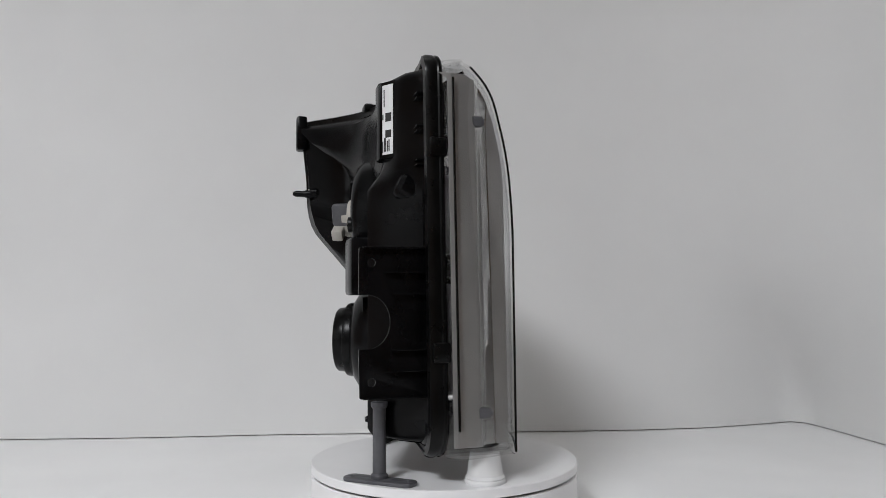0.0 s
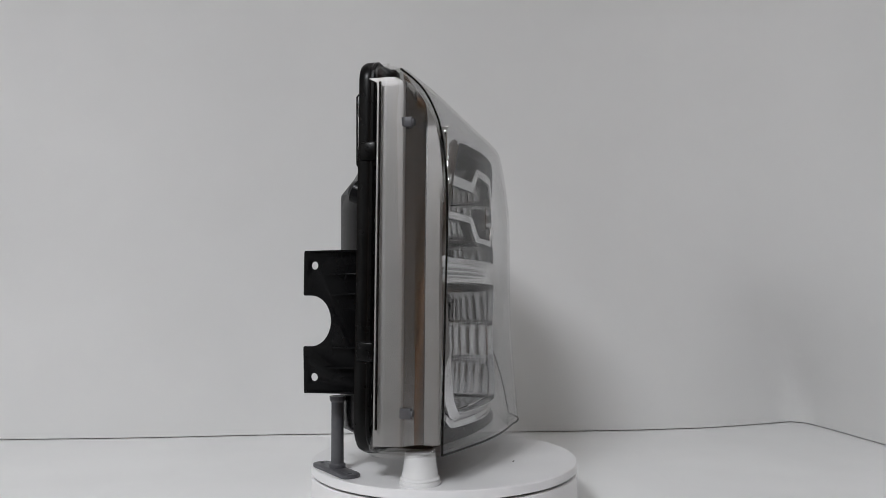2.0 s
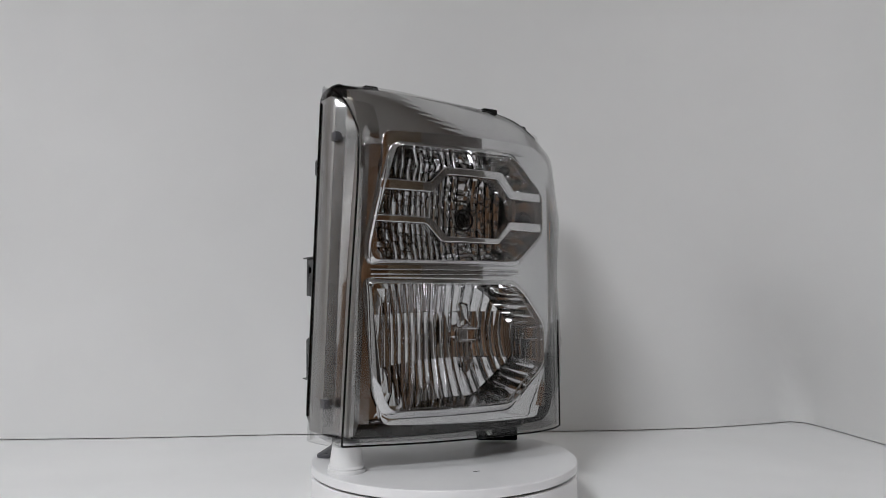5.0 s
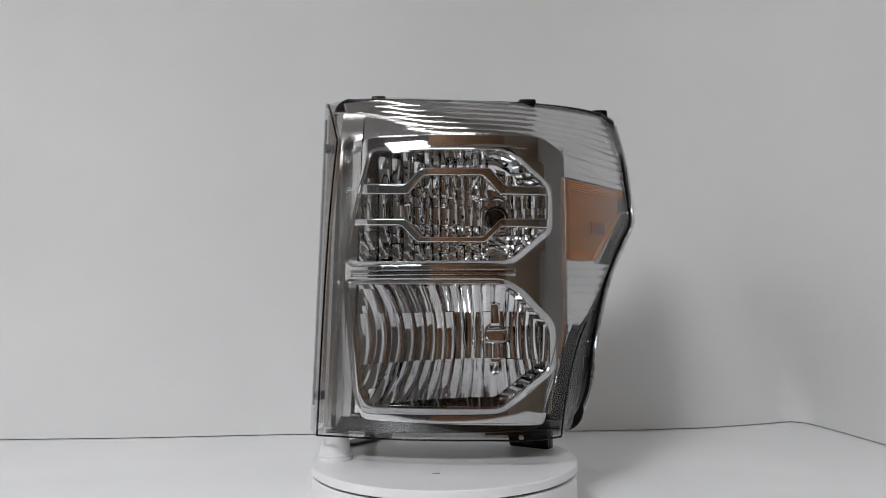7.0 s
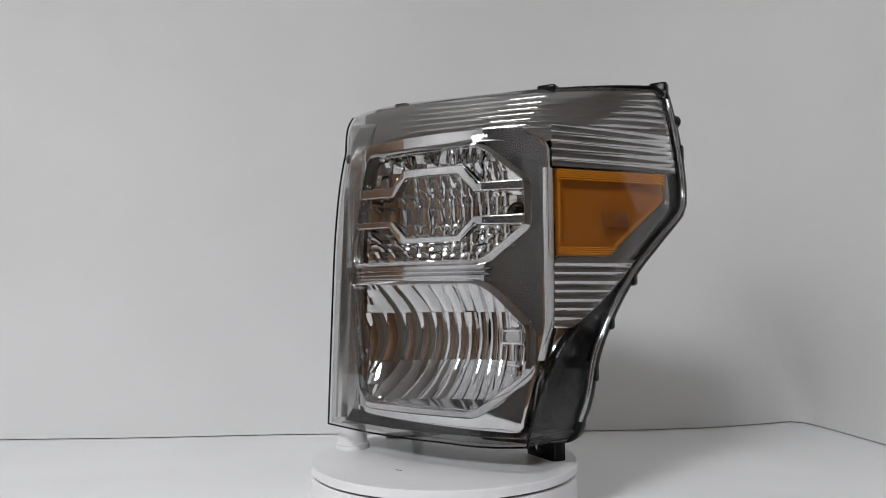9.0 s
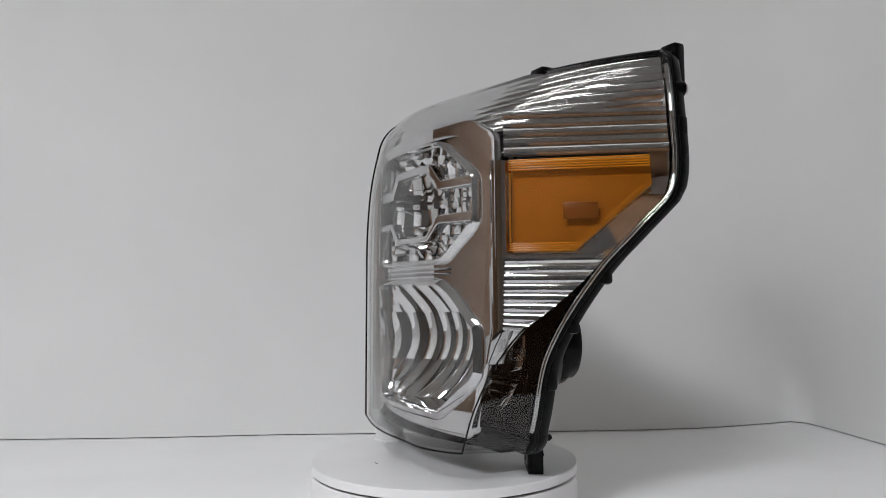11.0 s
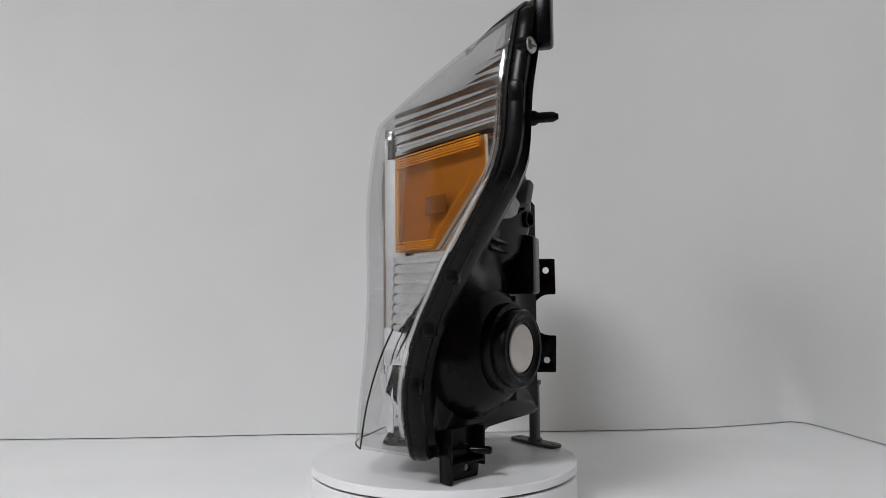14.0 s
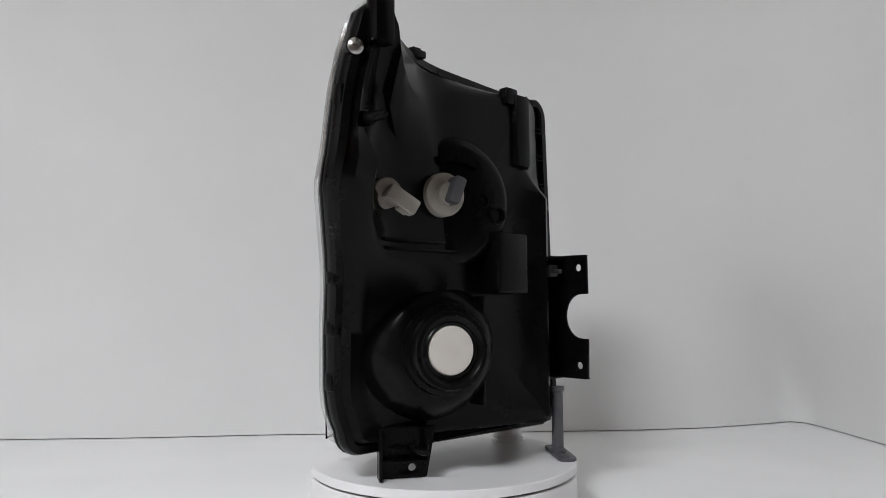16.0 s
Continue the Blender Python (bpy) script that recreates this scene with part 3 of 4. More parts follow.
def optics():
    def low(x, z):
        return 0.060 - (4.0 if x < 0.056 else 14.0) * (x - 0.056) ** 2 - (4.4 if z > 0.1165 else 7.0) * (z - 0.1165) ** 2

    def lean(x, z):
        side = min(1.0, max(-1.0, (0.056 - x) / 0.09))
        return -5.5 * side * (z - 0.1165) ** 2
    cols = [-0.097, -0.090, -0.080, -0.066, -0.052, -0.039, -0.027, -0.016, -0.006, 0.004, 0.014, 0.024, 0.034, 0.044, 0.056, 0.066, 0.075, 0.083, 0.090, 0.097, 0.107]
    facets(cols, (0.046, 0.092, 0.1416, 0.174), low, 0.0017, 0.05, "lower_reflector", lean)
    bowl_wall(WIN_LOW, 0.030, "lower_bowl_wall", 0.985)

    def up(x, z):
        return 0.056 - 3.6 * (x - 0.059) ** 2 - 3.4 * (z - 0.2434) ** 2
    cols = [-0.097, -0.078, -0.064, -0.051, -0.040, -0.029, -0.018, -0.0095, -0.001, 0.0075, 0.016, 0.0245, 0.033, 0.0415, 0.050, 0.068, 0.077, 0.086, 0.096, 0.106]
    facets(cols, (0.188, 0.1965, 0.205, 0.2135, 0.224, 0.2345, 0.2525, 0.263, 0.2735, 0.288, 0.304), up, 0.0013, 0.17, "upper_reflector", None, (0.059, 0.2434, 0.0105))
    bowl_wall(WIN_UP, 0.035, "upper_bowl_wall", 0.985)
    # turn signal bulb in its dark hole
    at = Matrix.Translation((0.059, 0.066, 0.2434)) @ Matrix.Rotation(math.pi / 2, 4, "X")
    bm = bmesh.new()
    lathe(bm, [(0, -0.002), (0.0115, -0.002), (0.0125, 0.0), (0.0125, 0.0125), (0.0112, 0.0140), (0.0100, 0.0125), (0.0100, 0.001), (0, 0.001)], at, 32)
    hole = part("bulb_hole", bm, M_GLOSSBLACK, lamp, "dark round bulb opening")
    bm = bmesh.new()
    lathe(bm, [(0.0045, 0.001), (0.0048, 0.010), (0.0066, 0.014), (0.0070, 0.019), (0.0052, 0.0245), (0, 0.0265)], at, 28)
    part("bulb", bm, M_LENS, hole, "small clear glass bulb")
    # bulb shield in the lower bowl
    sh_m = Matrix.Translation((0.056, 0.064, 0.1165)) @ Matrix.Rotation(math.pi / 2, 4, "X")
    bm = bmesh.new()
    lathe(bm, [(0.0135, -0.004), (0.0135, 0.004), (0.0090, 0.007), (0.0090, 0.018), (0.008, 0.020), (0, 0.0205)], sh_m, 32)
    sh = part("bulb_shield", bm, M_CHROME, lamp, "chrome bulb shield cap")
    bm = plate(rounded([(-0.012, -0.0075), (0.012, -0.0075), (0.012, 0.0075), (-0.012, 0.0075)], 0.002), [rounded([(-0.0095, -0.005), (0.0095, -0.005), (0.0095, 0.005), (-0.0095, 0.005)], 0.001)], 0.003, 0.0005)
    bmesh.ops.transform(bm, matrix=Matrix.Translation((0.056, 0.0435, 0.1165)) @ Matrix.Rotation(math.pi / 2, 4, "X"), verts=bm.verts)
    part("clip_frame", bm, M_CHROME, sh)
    bm = bmesh.new()
    box(bm, (0.0535, 0.044, 0.078), (0.0585, 0.060, 0.109), bevel=0.001)
    box(bm, (0.050, 0.041, 0.086), (0.062, 0.046, 0.093), bevel=0.001)
    box(bm, (0.051, 0.050, 0.124), (0.061, 0.066, 0.150), bevel=0.001)
    part("stem", bm, M_CHROME, sh)


def saw(v, n):
    """Rounded ribs with narrow grooves between them, n times."""
    f = v * n % 1.0
    return math.sin(math.pi * f) ** 0.6


def trims():
    # ribbed chrome under the sloping top of the lens
    bm = bmesh.new()
    rows = []
    n = 150
    base = {}
    for k in range(n + 1):
        v = k / n
        r = []
        for i, p in enumerate(bevel_row(v * 0.98)):
            if i % 2 or i == 0:
                continue
            s = i / NF
            inn = Vector((-0.006 * s + 0.004 * (1 - s), 0.010 - 0.002 * s, -0.010))
            q = p + inn * (1 - 0.8 * v ** 2)
            q += Vector((0.2 * s, -0.5, 0.8)) * 0.0017 * (0.06 + 0.94 * s * s) * saw(v, 8)
            r.append(q)
        edge = right_seam(min(0.360, Z_BEND + v * (0.361 - Z_BEND))) + Vector((-0.0035, -0.0035, -0.001))
        r += [r[-1].lerp(edge, 0.5), edge]
        rows.append(r)
    grid(bm, rows)
    part("upper_trim", bm, M_CHROME, lamp, "ribbed chrome trim under the lens top", 28)
    # plain cheek that closes the trim's inner end
    bm = bmesh.new()
    cheek = [r[0] + Vector((-0.0008, 0, 0.0004)) for r in rows[::10]]
    grid(bm, [cheek, [Vector((-0.098, min(0.02, p.y + 0.004), 0.300)) for p in cheek]])
    thick(bm, 0.0008)
    part("trim_end", bm, M_SATIN, lamp, smooth=60)
    # ribbed chrome on the outer side
    bm = bmesh.new()
    rows = []
    for k in range(281):
        z = 0.045 + (0.318 - 0.045) * k / 280
        ax = float(np.interp(z, (0.034, 0.1, 0.135), (0.098, 0.1145, 0.1215)))
        a = Vector((ax, float(np.interp(z, (0.1, 0.135, 0.195, 0.2), (bow(ax) + 0.004, bow(ax) + 0.006, -0.010, -0.008))), z))
        rs, rd = right_seam(z), front_row(z)[-1]
        t = min(1.0, max(0.0, (z - 0.13) / 0.05))
        b = (rd + Vector((-0.005, 0.005, 0))).lerp(Vector((rs.x - 0.0040, rs.y - 0.0035, z)), t)
        amp = 0.0 if 0.192 < z < 0.278 or z < 0.128 else 0.0016
        back = Vector((-0.0055, 0.0055, 0)) if amp == 0 else Vector((0, 0, 0))
        rib = saw((z - 0.045) / 0.273, 33) * amp
        rows.append([a.lerp(b, j / 12) + back + Vector((0.7, -0.7, 0)) * rib for j in range(13)])
    grid(bm, rows)
    part("side_trim", bm, M_CHROME, lamp, "ribbed chrome trim on the outer side", 28)
    # step between bezel and outer side
    bm = bmesh.new()
    rows = []
    for k in range(21):
        z = 0.10 + (0.275 - 0.10) * k / 20
        xb = 0.1195 - 0.02 * max(0, 0.13 - z) / 0.09
        rows.append([(xb - 0.004, bow(xb) - 0.001, z), (xb + 0.001, bow(xb) - 0.0015, z), (xb + 0.004, bow(xb) + 0.004, z), (xb + 0.004, bow(xb) + 0.022, z)])
    grid(bm, rows)
    part("corner_trim", bm, M_CHROME, lamp, smooth=50)
    # stepped chrome at the inner side
    steps = ((0.0042, 0.0265), (0.0050, 0.006), (0.0058, 0.0028), (0.0072, 0.0012), (0.0150, -0.0044), (0.0164, -0.0058), (0.0162, -0.0128), (0.0168, -0.0140), (0.0178, -0.0205),
             (0.0195, -0.0262), (0.0225, -0.0280), (0.0265, -0.0260), (0.0300, -0.0200), (0.0355, -0.0170), (0.044, -0.020))
    bm = bmesh.new()
    rows = []
    for k in range(73):
        z = 0.034 + (0.350 - 0.034) * k / 72
        edge = front_row(z)[0] if z <= Z_BEND else bevel_row((z - Z_BEND) / (0.359 - Z_BEND))[0]
        t = max(0.0, (z - 0.344) / 0.006)
        rows.append([(max(flank_lx(z) + dx, edge.x + 0.004) if y < -0.01 else flank_lx(z) + dx, max(y, edge.y + 0.0045) + 0.008 * t * t, z) for dx, y in steps])
    grid(bm, rows)
    for i, face in enumerate(list(bm.faces)):
        if i % (len(steps) - 1) in (0, 1, 2, 7, 8, 9):
            face.material_index = 1
    part("inner_trim", bm, M_SATIN, lamp, "stepped strip of satin chrome and silver paint", 25, (M_SILVER,))
    # chrome cheek between inner strip and bezel
    bm = bmesh.new()
    rows = []
    for k in range(25):
        z = 0.040 + (0.312 - 0.040) * k / 24
        xe = float(np.interp(z, (0.041, 0.178, 0.283, 0.307), (-0.080, -0.099, -0.079, -0.073)))
        xs = flank_lx(z) + 0.043
        rows.append([(xs, -0.016, z), (xs + 0.004, -0.006, z), (min(xe - 0.003, xe), 0.004, z), (xe + 0.002, bow(xe) + 0.006, z), (xe + 0.002, bow(xe) + 0.001, z)])
    grid(bm, rows)
    part("cheek_trim", bm, M_CHROME, lamp, smooth=30)
    # dark strip under the bezel, added for the dark reflection in the lens bottom
    bm = bmesh.new()
    rows = []
    for dy, z in ((0.001, None), (-0.003, 0.0330), (-0.0045, 0.0305), (0.002, 0.0288), (0.055, 0.0282)):
        rows.append([(x, bow(x) * (1 - 0.9 * min(1.0, max(0.0, dy / 0.06))) + dy * 0.9, 0.0425 - 0.0075 * max(0, (x + 0.08) / 0.176) if z is None else z) for x in np.linspace(-0.108, 0.101, 30)])
    grid(bm, rows)
    part("lower_reflection_strip", bm, M_GLOSSBLACK, lamp, "black strip added for the dark reflection under the bezel")
    # small moulded clips inside the lens
    for x, y, z in ((-0.1162, -0.001, 0.309), (-0.1268, -0.002, 0.0612)):
        bm = bmesh.new()
        box(bm, (x - 0.002, y - 0.004, z - 0.0045), (x + 0.004, y + 0.006, z + 0.0045), bevel=0.001)
        lathe(bm, [(0.0032, 0), (0.0032, 0.0015), (0, 0.0015)], Matrix.Translation((x + 0.001, y - 0.004, z)) @ Matrix.Rotation(math.pi / 2, 4, "X"), 14)
        part("clip", bm, M_GREY, lamp)


def amber():
    a, b = Vector((0.1245, -0.0065, 0)), Vector((0.2045, 0.0872, 0))
    d = (b - a).normalized()
    nrm = Vector((d.y, -d.x, 0))
    m = Matrix(((d.x, 0, nrm.x, a.x), (d.y, 0, nrm.y, a.y), (0, 1, 0, 0), (0, 0, 0, 1)))
    ol = [(0, 0.195), (0.0555, 0.1945), (0.1205, 0.250), (0.1195, 0.2752), (0.0, 0.2756)]
    bm = plate(rounded(ol, 0.0015, 2), [], 0.004, 0.0005)
    bmesh.ops.transform(bm, matrix=m, verts=bm.verts)
    am = part("amber_reflector", bm, M_AMBER, lamp, "translucent amber side reflector")
    bm = plate(rounded(ol, 0.0015, 2), [], 0.001, 0.0002)
    bmesh.ops.transform(bm, matrix=m @ Matrix.Translation((0, 0, -0.0045)), verts=bm.verts)
    part("foil", bm, M_FOIL, am, "frosted silver backing")
    for k in range(5):
        bm = bmesh.new()
        z = 0.2655 + 0.0021 * k
        box(bm, (0.001, z, 0.0018), (0.1185, z + 0.0012, 0.0028), m, 0.0003)
        part("prism_rib", bm, M_AMBERRIB, am)
    for k in range(4):
        bm = bmesh.new()
        z = 0.1962 + 0.0019 * k
        box(bm, (0.001, z, 0.0018), (0.0555 + 1.15 * (z - 0.1945), z + 0.0011, 0.0028), m, 0.0003)
        part("prism_rib", bm, M_AMBERRIB, am)
    bm = bmesh.new()
    for k in range(30):
        z = 0.204 + 0.0020 * k
        box(bm, (0.0012, z, 0.0018), (0.0028, z + 0.0012, 0.0027), m)
        u = 0.0555 + 1.17 * (z - 0.1945)
        if z < 0.249:
            for w in (0.004, 0.0065):
                box(bm, (u - w - 0.0012, z, 0.0018), (u - w, z + 0.0012, 0.0027), m)
    tagged(part("prism_dots", bm, M_AMBERRIB, am), kind="stuff")
    bm = bmesh.new()
    box(bm, (0.047, 0.2225, 0.0019), (0.076, 0.2365, 0.0026), m, 0.0002)
    part("marker_window", bm, M_AMBERDARK, am, "darker amber marker window")


# ---- behind the headlight ----
def rear():
    ax = Vector((0.342, 0.940, 0)).normalized()
    q = ax.to_track_quat("Z", "Y").to_matrix().to_4x4()

    def at(x, y, z):
        return Matrix.Translation((x, y, z)) @ q
    side = Vector((-ax.y, ax.x, 0))

    def upright(x, y, z):
        """Local x along the rear wall, y up, z out of the wall."""
        return Matrix(((side.x, 0, ax.x, x), (side.y, 0, ax.y, y), (0, 1, 0, z), (0, 0, 0, 1)))
    # lower bowl, dust cap and its white disc
    bm = bmesh.new()
    lathe(bm, [(0.066, -0.058), (0.064, -0.045), (0.058, -0.032), (0.050, -0.022), (0.042, -0.0165), (0.030, -0.016)], at(0.0818, 0.0912, 0.113), 48)
    part("lower_bowl", bm, M_BLACK, lamp, "black domed back of the lower reflector", 40)
    bm = bmesh.new()
    lathe(bm, [(0.038, -0.022), (0.0395, -0.012), (0.0385, -0.008), (0.0345, -0.007), (0.0340, 0.001), (0.0325, 0.0030), (0.029, 0.0032), (0.0265, 0.0010), (0.0245, 0.0005), (0.0232, 0.0016), (0.0218, 0.001), (0.0213, -0.0015), (0, -0.0015)], at(0.0818, 0.0912, 0.113), 56)
    cap = part("dust_cap", bm, M_GLOSSBLACK, lamp, "round black rubber dust cap", 40)
    bm = bmesh.new()
    lathe(bm, [(0.0212, -0.0016), (0.0210, -0.0004), (0.0200, 0.0012), (0, 0.0024)], at(0.0818, 0.0912, 0.113), 48)
    part("disc", bm, M_DISC, cap, "off-white round disc")
    # upper bowl
    bm = bmesh.new()
    lathe(bm, [(0.062, -0.03), (0.060, -0.012), (0.055, -0.004), (0.048, -0.001), (0.020, 0.0), (0, 0.0)], at(0.060, 0.076, 0.243), 48)
    part("upper_bowl", bm, M_BLACK, lamp, "black domed back of the upper reflector", 40)
    for du, dv, r in ((-0.004, 0.000, 0.0062), (0.012, -0.012, 0.0066)):
        bm = bmesh.new()
        lathe(bm, [(r * 1.25, -0.004), (r * 1.2, 0.0014), (r, 0.0016), (r * 0.92, -0.003), (0, -0.003)], upright(0.060, 0.0765, 0.243) @ Matrix.Translation((0.030 + du, dv, 0.0)), 22)
        part("dimple", bm, M_GLOSSBLACK, lamp)
    bm = bmesh.new()
    rows = []
    for k in range(15):
        a = math.radians(55 + 60 * k / 14)
        rows.append([upright(0.060, 0.0765, 0.243) @ Vector((r * math.cos(a), r * math.sin(a), h)) for r, h in ((0.034, -0.003), (0.034, 0.003), (0.041, 0.004), (0.041, -0.003))])
    grid(bm, rows)
    part("arc_ridge", bm, M_BLACK, lamp)
    # turn signal socket
    bm = bmesh.new()
    lathe(bm, [(0.019, -0.006), (0.019, 0.002), (0.0175, 0.0045), (0.010, 0.005), (0.0095, 0.012), (0.0, 0.012)], at(0.0775, 0.079, 0.2455), 36)
    so = part("bulb_socket", bm, M_SOCKET, lamp, "off-white round bulb socket")
    bm = bmesh.new()
    box(bm, (-0.0055, -0.012, 0.004), (0.0055, 0.012, 0.023), upright(0.0735, 0.080, 0.2475) @ Matrix.Rotation(-0.35, 4, "Z"), 0.003)
    part("connector", bm, M_GREY, so, "dark grey plug connector")
    # side marker socket with angled plug
    bm = bmesh.new()
    lathe(bm, [(0.0125, -0.010), (0.0125, 0.002), (0.0115, 0.0045), (0.0, 0.005)], at(0.1395, 0.076, 0.2415), 28)
    so = part("bulb_socket", bm, M_SOCKET, lamp, "small off-white bulb socket with angled plug")
    bm = bmesh.new()
    box(bm, (-0.004, -0.0065, 0.002), (0.0245, 0.0065, 0.015), upright(0.1395, 0.077, 0.2405) @ Matrix.Rotation(-0.55, 4, "Z"), 0.002)
    box(bm, (0.010, -0.0085, 0.004), (0.020, -0.0055, 0.012), upright(0.1395, 0.077, 0.2405) @ Matrix.Rotation(-0.55, 4, "Z"), 0.001)
    part("connector", bm, M_SOCKET, so)
    # inner side bracket with two screw holes
    arc = [(0.0935 - 0.0190 * math.cos(a), 0.1371 - 0.0226 * math.sin(a)) for a in [math.pi * (0.5 - k / 12) for k in range(13)]]
    ol = [(0.034, 0.0738), (0.1003, 0.0738), (0.1012, 0.1145)] + arc + [(0.1012, 0.1597), (0.1008, 0.1995), (0.034, 0.1995)]
    bm = plate(rounded(ol, 0.0015, 2), [circle(0.0906, 0.1866, 0.0036), circle(0.0906, 0.0872, 0.0036)], 0.003, 0.0004)
    mb = Matrix(((0, 0, 1, -0.1062), (1, 0, 0, 0), (0, 1, 0, 0), (0, 0, 0, 1)))
    bmesh.ops.transform(bm, matrix=mb, verts=bm.verts)
    br = part("mounting_bracket", bm, M_BLACK, lamp, "black plastic bracket with two screw holes")
    for z0, z1 in ((0.1982, 0.1998), (0.1778, 0.1790), (0.1598, 0.1612), (0.1130, 0.1146), (0.0955, 0.0967), (0.0738, 0.0752)):
        bm = bmesh.new()
        y1 = 0.080 if z1 - z0 < 0.0013 else 0.098
        if 0.1 < z0 < 0.17:
            y1 = 0.074
        box(bm, (-0.1125, 0.036, z0), (-0.1065, y1, z1), bevel=0.0004)
        part("rib", bm, M_BLACK, br)
    bm = bmesh.new()
    box(bm, (-0.106, 0.036, 0.073), (-0.062, 0.040, 0.2), bevel=0.001)
    box(bm, (-0.106, 0.050, 0.1955), (-0.06, 0.0755, 0.199), bevel=0.001)
    box(bm, (-0.106, 0.050, 0.0745), (-0.06, 0.0755, 0.078), bevel=0.001)
    part("web", bm, M_BLACK, br)
    bm = bmesh.new()
    box(bm, (-0.099, 0.058, 0.178), (-0.086, 0.070, 0.190), bevel=0.001)
    lathe(bm, [(0.0022, 0), (0.0022, 0.014), (0, 0.014)], Matrix.Translation((-0.09, 0.066, 0.183)) @ Matrix.Rotation(-math.pi / 2, 4, "X"), 12)
    part("adjuster", bm, M_GREY, br, "grey aiming screw block")
    # foot bracket that stands on the platter
    p0, p1 = Vector((0.1073, 0.0255, 0)), Vector((0.0702, 0.0483, 0))
    d = (p1 - p0).normalized()
    L = (p1 - p0).length
    mf = Matrix(((d.x, 0, -d.y, p0.x), (d.y, 0, d.x, p0.y), (0, 1, 0, 0), (0, 0, 0, 1)))
    hole = (0.0305, 0.0095)
    bm = plate(rounded([(0, 0.0006), (L, 0.0006), (L + 0.004, 0.022), (L + 0.008, 0.045), (0, 0.045)], 0.0015, 2), [circle(*hole, 0.0034)], 0.003, 0.0004)
    bmesh.ops.transform(bm, matrix=mf, verts=bm.verts)
    ft = part("foot_bracket", bm, M_BLACK, lamp, "black foot bracket standing on the platter")
    bm = bmesh.new()
    box(bm, (0.0, 0.0006, -0.012), (0.003, 0.045, -0.0015), mf, 0.0006)
    box(bm, (L - 0.003, 0.012, -0.011), (L, 0.045, -0.0015), mf, 0.0006)
    box(bm, (0.002, 0.016, -0.013), (L - 0.002, 0.0185, -0.001), mf, 0.0006)
    part("gusset", bm, M_BLACK, ft)
    bm = bmesh.new()
    box(bm, (0.040, 0.0, 0.0195), (0.098, 0.026, 0.0262), bevel=0.003)
    part("tab", bm, M_BLACK, ft)
    bm = bmesh.new()
    lathe(bm, [(0.0035, 0.0), (0.0035, 0.016), (0.0025, 0.0185), (0, 0.0185)], Matrix.Translation((0.086, 0.047, 0.026)) @ Matrix.Rotation(-math.pi / 2, 4, "X"), 16)
    part("pin", bm, M_BLACK, ft)
    # locating pin high on the outer side
    bm = bmesh.new()
    lathe(bm, [(0.0055, -0.03), (0.0055, 0.0), (0.0038, 0.003), (0.0038, 0.013), (0.002, 0.017), (0, 0.017)], Matrix.Translation((0.193, 0.121, 0.2855)) @ Matrix.Rotation(-math.pi / 2, 4, "X"), 18)
    part("locating_pin", bm, M_BLACK, lamp)
    # screws
    for x, y, z, r in ((0.2065, 0.1205, 0.3345, 0.0048), (0.1925, 0.117, 0.2876, 0.0034)):
        bm = bmesh.new()
        lathe(bm, [(r * 1.25, 0.0), (r * 1.25, 0.0012), (r, 0.0026), (r * 0.45, 0.0034), (r * 0.3, 0.0022), (0, 0.0022)], Matrix.Translation((x, y, z)) @ q, 20)
        box(bm, (-r * 0.7, -0.0005, 0.002), (r * 0.7, 0.0005, 0.0036), Matrix.Translation((x, y, z)) @ q)
        part("screw", bm, M_STEEL, lamp, "small zinc cross-head screw")
        bm = bmesh.new()
        lathe(bm, [(r * 1.4, -0.009), (r * 1.4, 0.0), (0, 0.0)], Matrix.Translation((x, y, z)) @ q, 20)
        part("screw_boss", bm, M_BLACK, lamp)
    # raised boxes on the rear wall
    for lo, hi in (((-0.018, 0.068, 0.160), (0.024, 0.0955, 0.216)), ((-0.052, 0.055, 0.285), (-0.030, 0.074, 0.357)), ((-0.036, 0.060, 0.345), (-0.018, 0.072, 0.3625)), ((0.180, 0.1215, 0.338), (0.1985, 0.1345, 0.3800))):
        bm = bmesh.new()
        box(bm, lo, hi, bevel=0.003)
        part("rear_box", bm, M_BLACK, lamp)
    for k, z in enumerate((0.3335, 0.3045, 0.2745)):
        bm = bmesh.new()
        for dz in (-0.0022, 0.0022):
            box(bm, (-0.1035, 0.040, z + dz - 0.0007), (-0.088, 0.050, z + dz + 0.0007), bevel=0.0003)
        part("side_rib", bm, M_BLACK, lamp)
    bm = bmesh.new()
    lathe(bm, [(0.013, -0.02), (0.0125, 0.0), (0.009, 0.004), (0, 0.005)], Matrix.Translation((-0.083, 0.06, 0.256)) @ Matrix.Rotation(-1.1, 4, "X"), 24)
    part("side_boss", bm, M_BLACK, lamp)
    # moulded ribs and pockets on the rear wall
    for x0, x1, z0, z1, dd in ((0.075, 0.145, 0.203, 0.2055, 0.006), (0.060, 0.140, 0.196, 0.1985, 0.004), (0.024, 0.0265, 0.06, 0.158, 0.004)):
        bm = bmesh.new()
        xm = (x0 + x1) / 2
        yw = 0.074 + 0.25 * max(0.0, xm - 0.12)
        box(bm, (x0, yw - 0.02, z0), (x1, yw + dd, z1), bevel=0.0009)
        part("rear_rib", bm, M_BLACK, lamp)
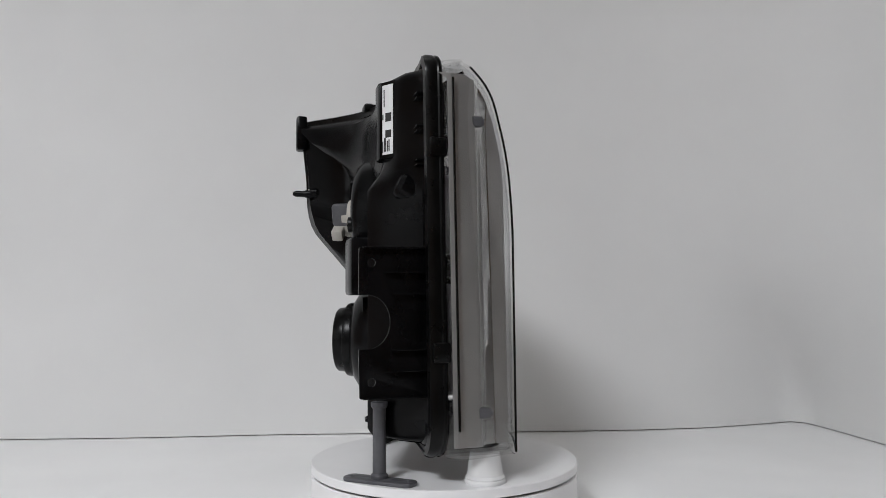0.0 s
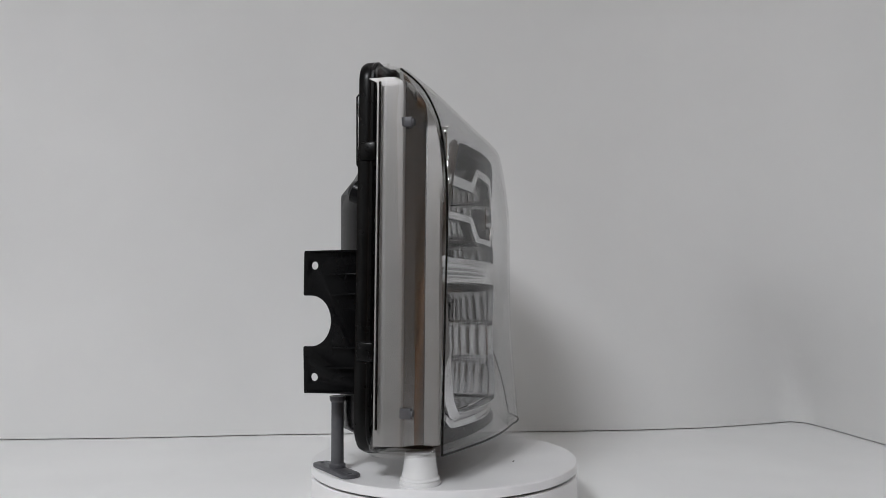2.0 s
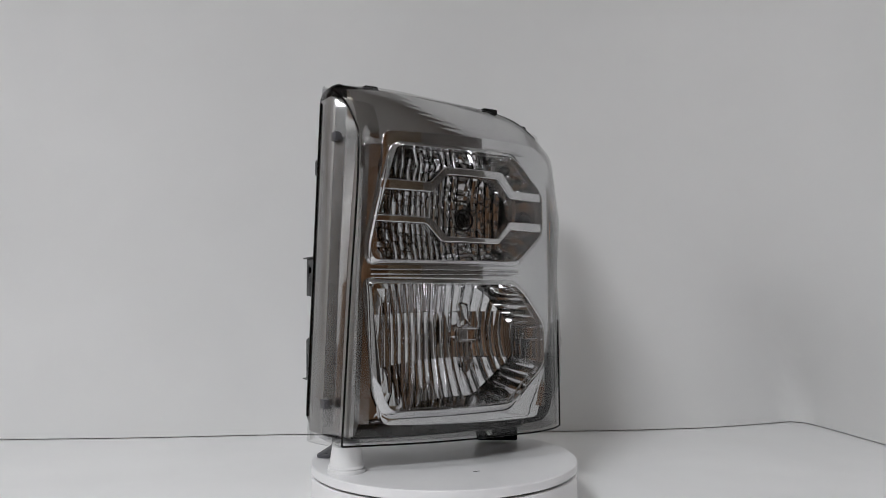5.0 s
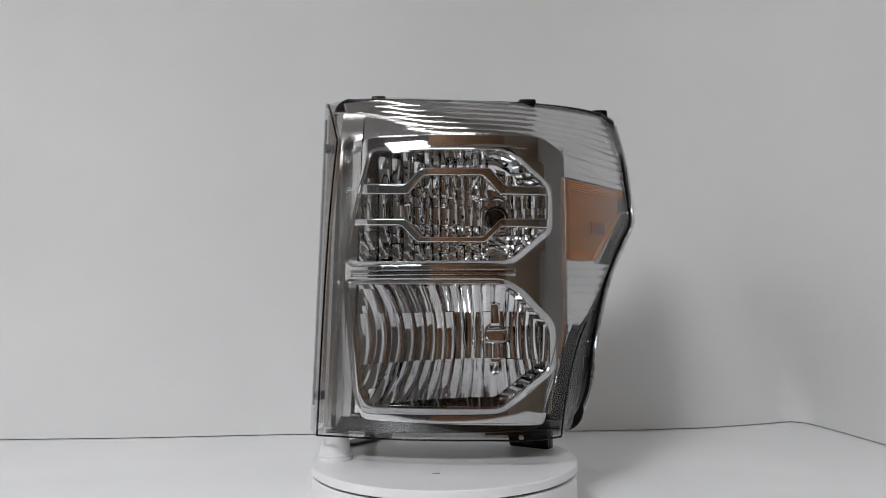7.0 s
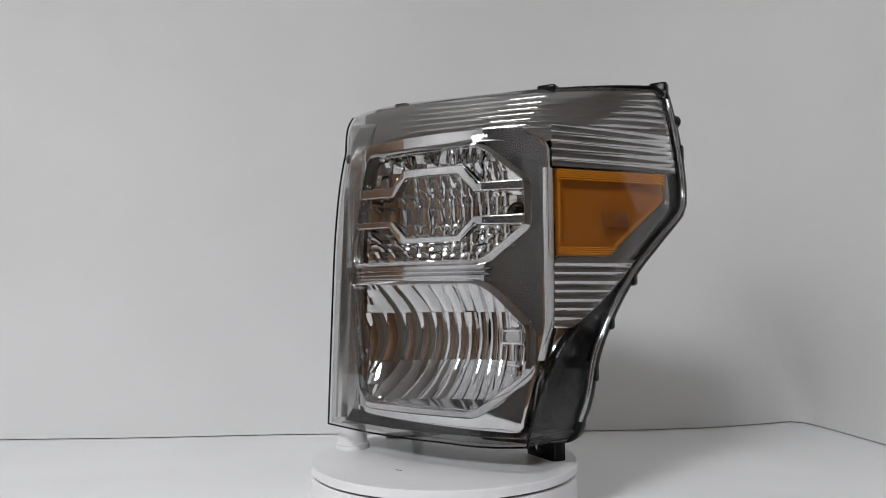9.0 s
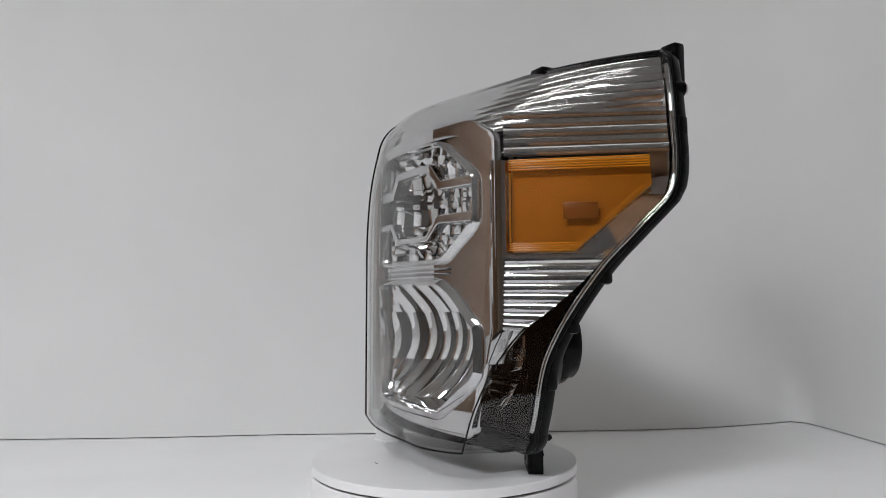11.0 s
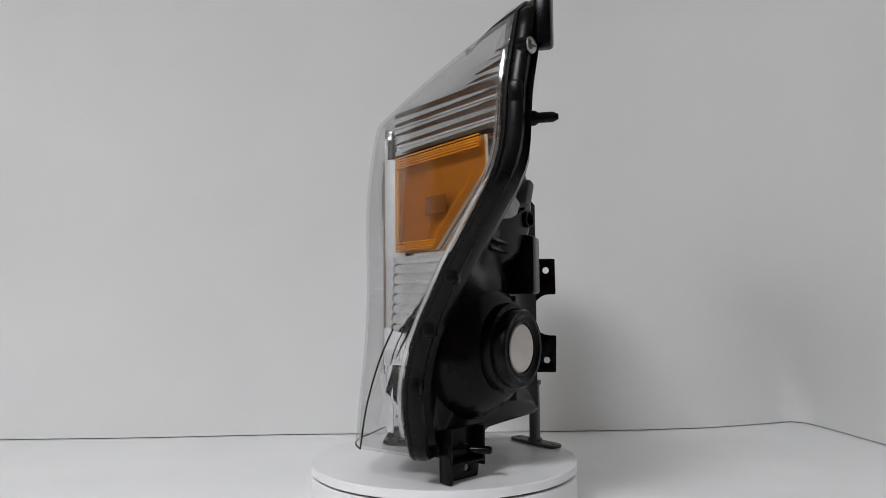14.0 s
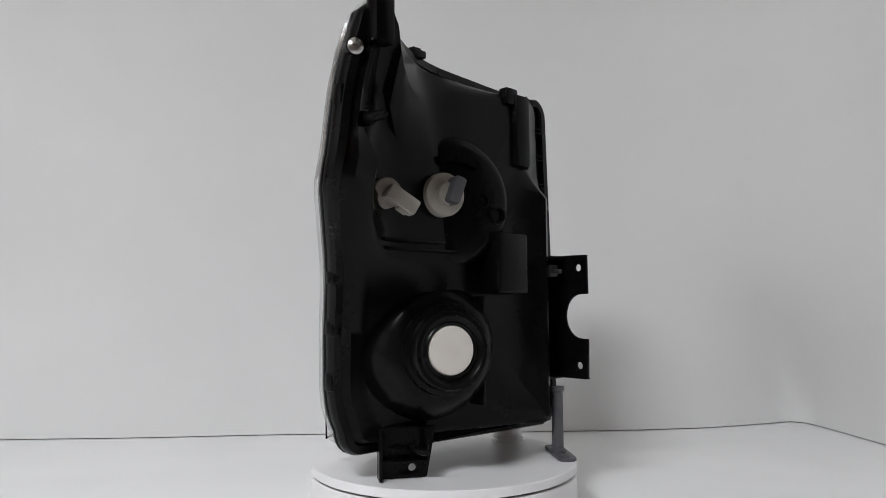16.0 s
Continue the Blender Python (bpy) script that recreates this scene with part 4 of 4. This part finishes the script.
    # clips on the rim
    for x, y, z, w, h in ((-0.067, 0.0295, 0.3705, 0.0075, 0.0008), (0.094, 0.0545, 0.3725, 0.0095, 0.0012)):
        bm = bmesh.new()
        box(bm, (x - w, y - 0.005, z - 0.006), (x + w, y + 0.012, z + h), bevel=0.0018)
        box(bm, (x - w * 0.5, y + 0.002, z + h - 0.002), (x + w * 0.5, y + 0.010, z + h + 0.0018), bevel=0.0008)
        part("rim_clip", bm, M_GLOSSBLACK, lamp)
    for z in (0.285, 0.1115):
        bm = bmesh.new()
        box(bm, (seam_lx(z) - 0.0058, 0.027, z - 0.0085), (seam_lx(z) + 0.003, 0.043, z + 0.0085), bevel=0.0025)
        part("rim_clip", bm, M_GLOSSBLACK, lamp)
    for z in (0.088, 0.135, 0.176, 0.30):
        bm = bmesh.new()
        c = right_seam(z)
        box(bm, (c.x - 0.006, c.y + 0.002, z - 0.009), (c.x + 0.0048, c.y + 0.013, z + 0.009), bevel=0.003)
        part("rim_clip", bm, M_GLOSSBLACK, lamp)
    bm = bmesh.new()
    box(bm, (0.1315, -0.013, 0.104), (0.1415, -0.001, 0.114), bevel=0.0015)
    part("lens_clip", bm, M_LENS, lamp, "clear moulded lens clip")
    # paper label with unreadable print
    c, nn = Vector((-0.0562, 0.0676, 0.3215)), Vector((-0.60, 0.80, 0)).normalized()
    tt = Vector((nn.y, -nn.x, 0))
    ml = Matrix(((tt.x, 0, nn.x, c.x), (tt.y, 0, nn.y, c.y), (0, 1, 0, c.z), (0, 0, 0, 1)))
    bm = bmesh.new()
    box(bm, (-0.0105, -0.036, -0.012), (0.0105, 0.036, -0.0004), ml, 0.001)
    part("label_panel", bm, M_BLACK, lamp)
    bm = bmesh.new()
    box(bm, (-0.0075, -0.0325, -0.0003), (0.0075, 0.0325, 0.0002), ml)
    lb = part("label", bm, M_PAPER, lamp, "white paper label with small print", smooth=0)
    rnd = random.Random(3)
    for u, v0, v1, w in ((0.003, 0.012, 0.028, 0.0012), (-0.002, -0.002, 0.006, 0.007), (0.0045, 0.0, 0.005, 0.0012), (-0.002, -0.017, -0.010, 0.007), (-0.003, -0.030, -0.019, 0.0012), (-0.001, -0.030, -0.020, 0.0012), (0.002, -0.030, -0.017, 0.0022), (0.005, -0.031, -0.020, 0.0015)):
        bm = bmesh.new()
        box(bm, (u - w / 2, v0, 0.0001), (u + w / 2, v1, 0.0004), ml)
        part("print_bar", bm, M_INK, lb, smooth=0)


lens_edges()
bezel()
optics()
trims()
amber()
rear()


def motions():
    """One turn of the platter takes 24 s; everything on it turns with it."""
    turn = [(k / 2, pose(0, 0, 0, 0, 0, -15 * (k / 2 - 7))) for k in range(33)]
    for thing in (platter, lamp, post, cup):
        walk(thing, turn)


motions()
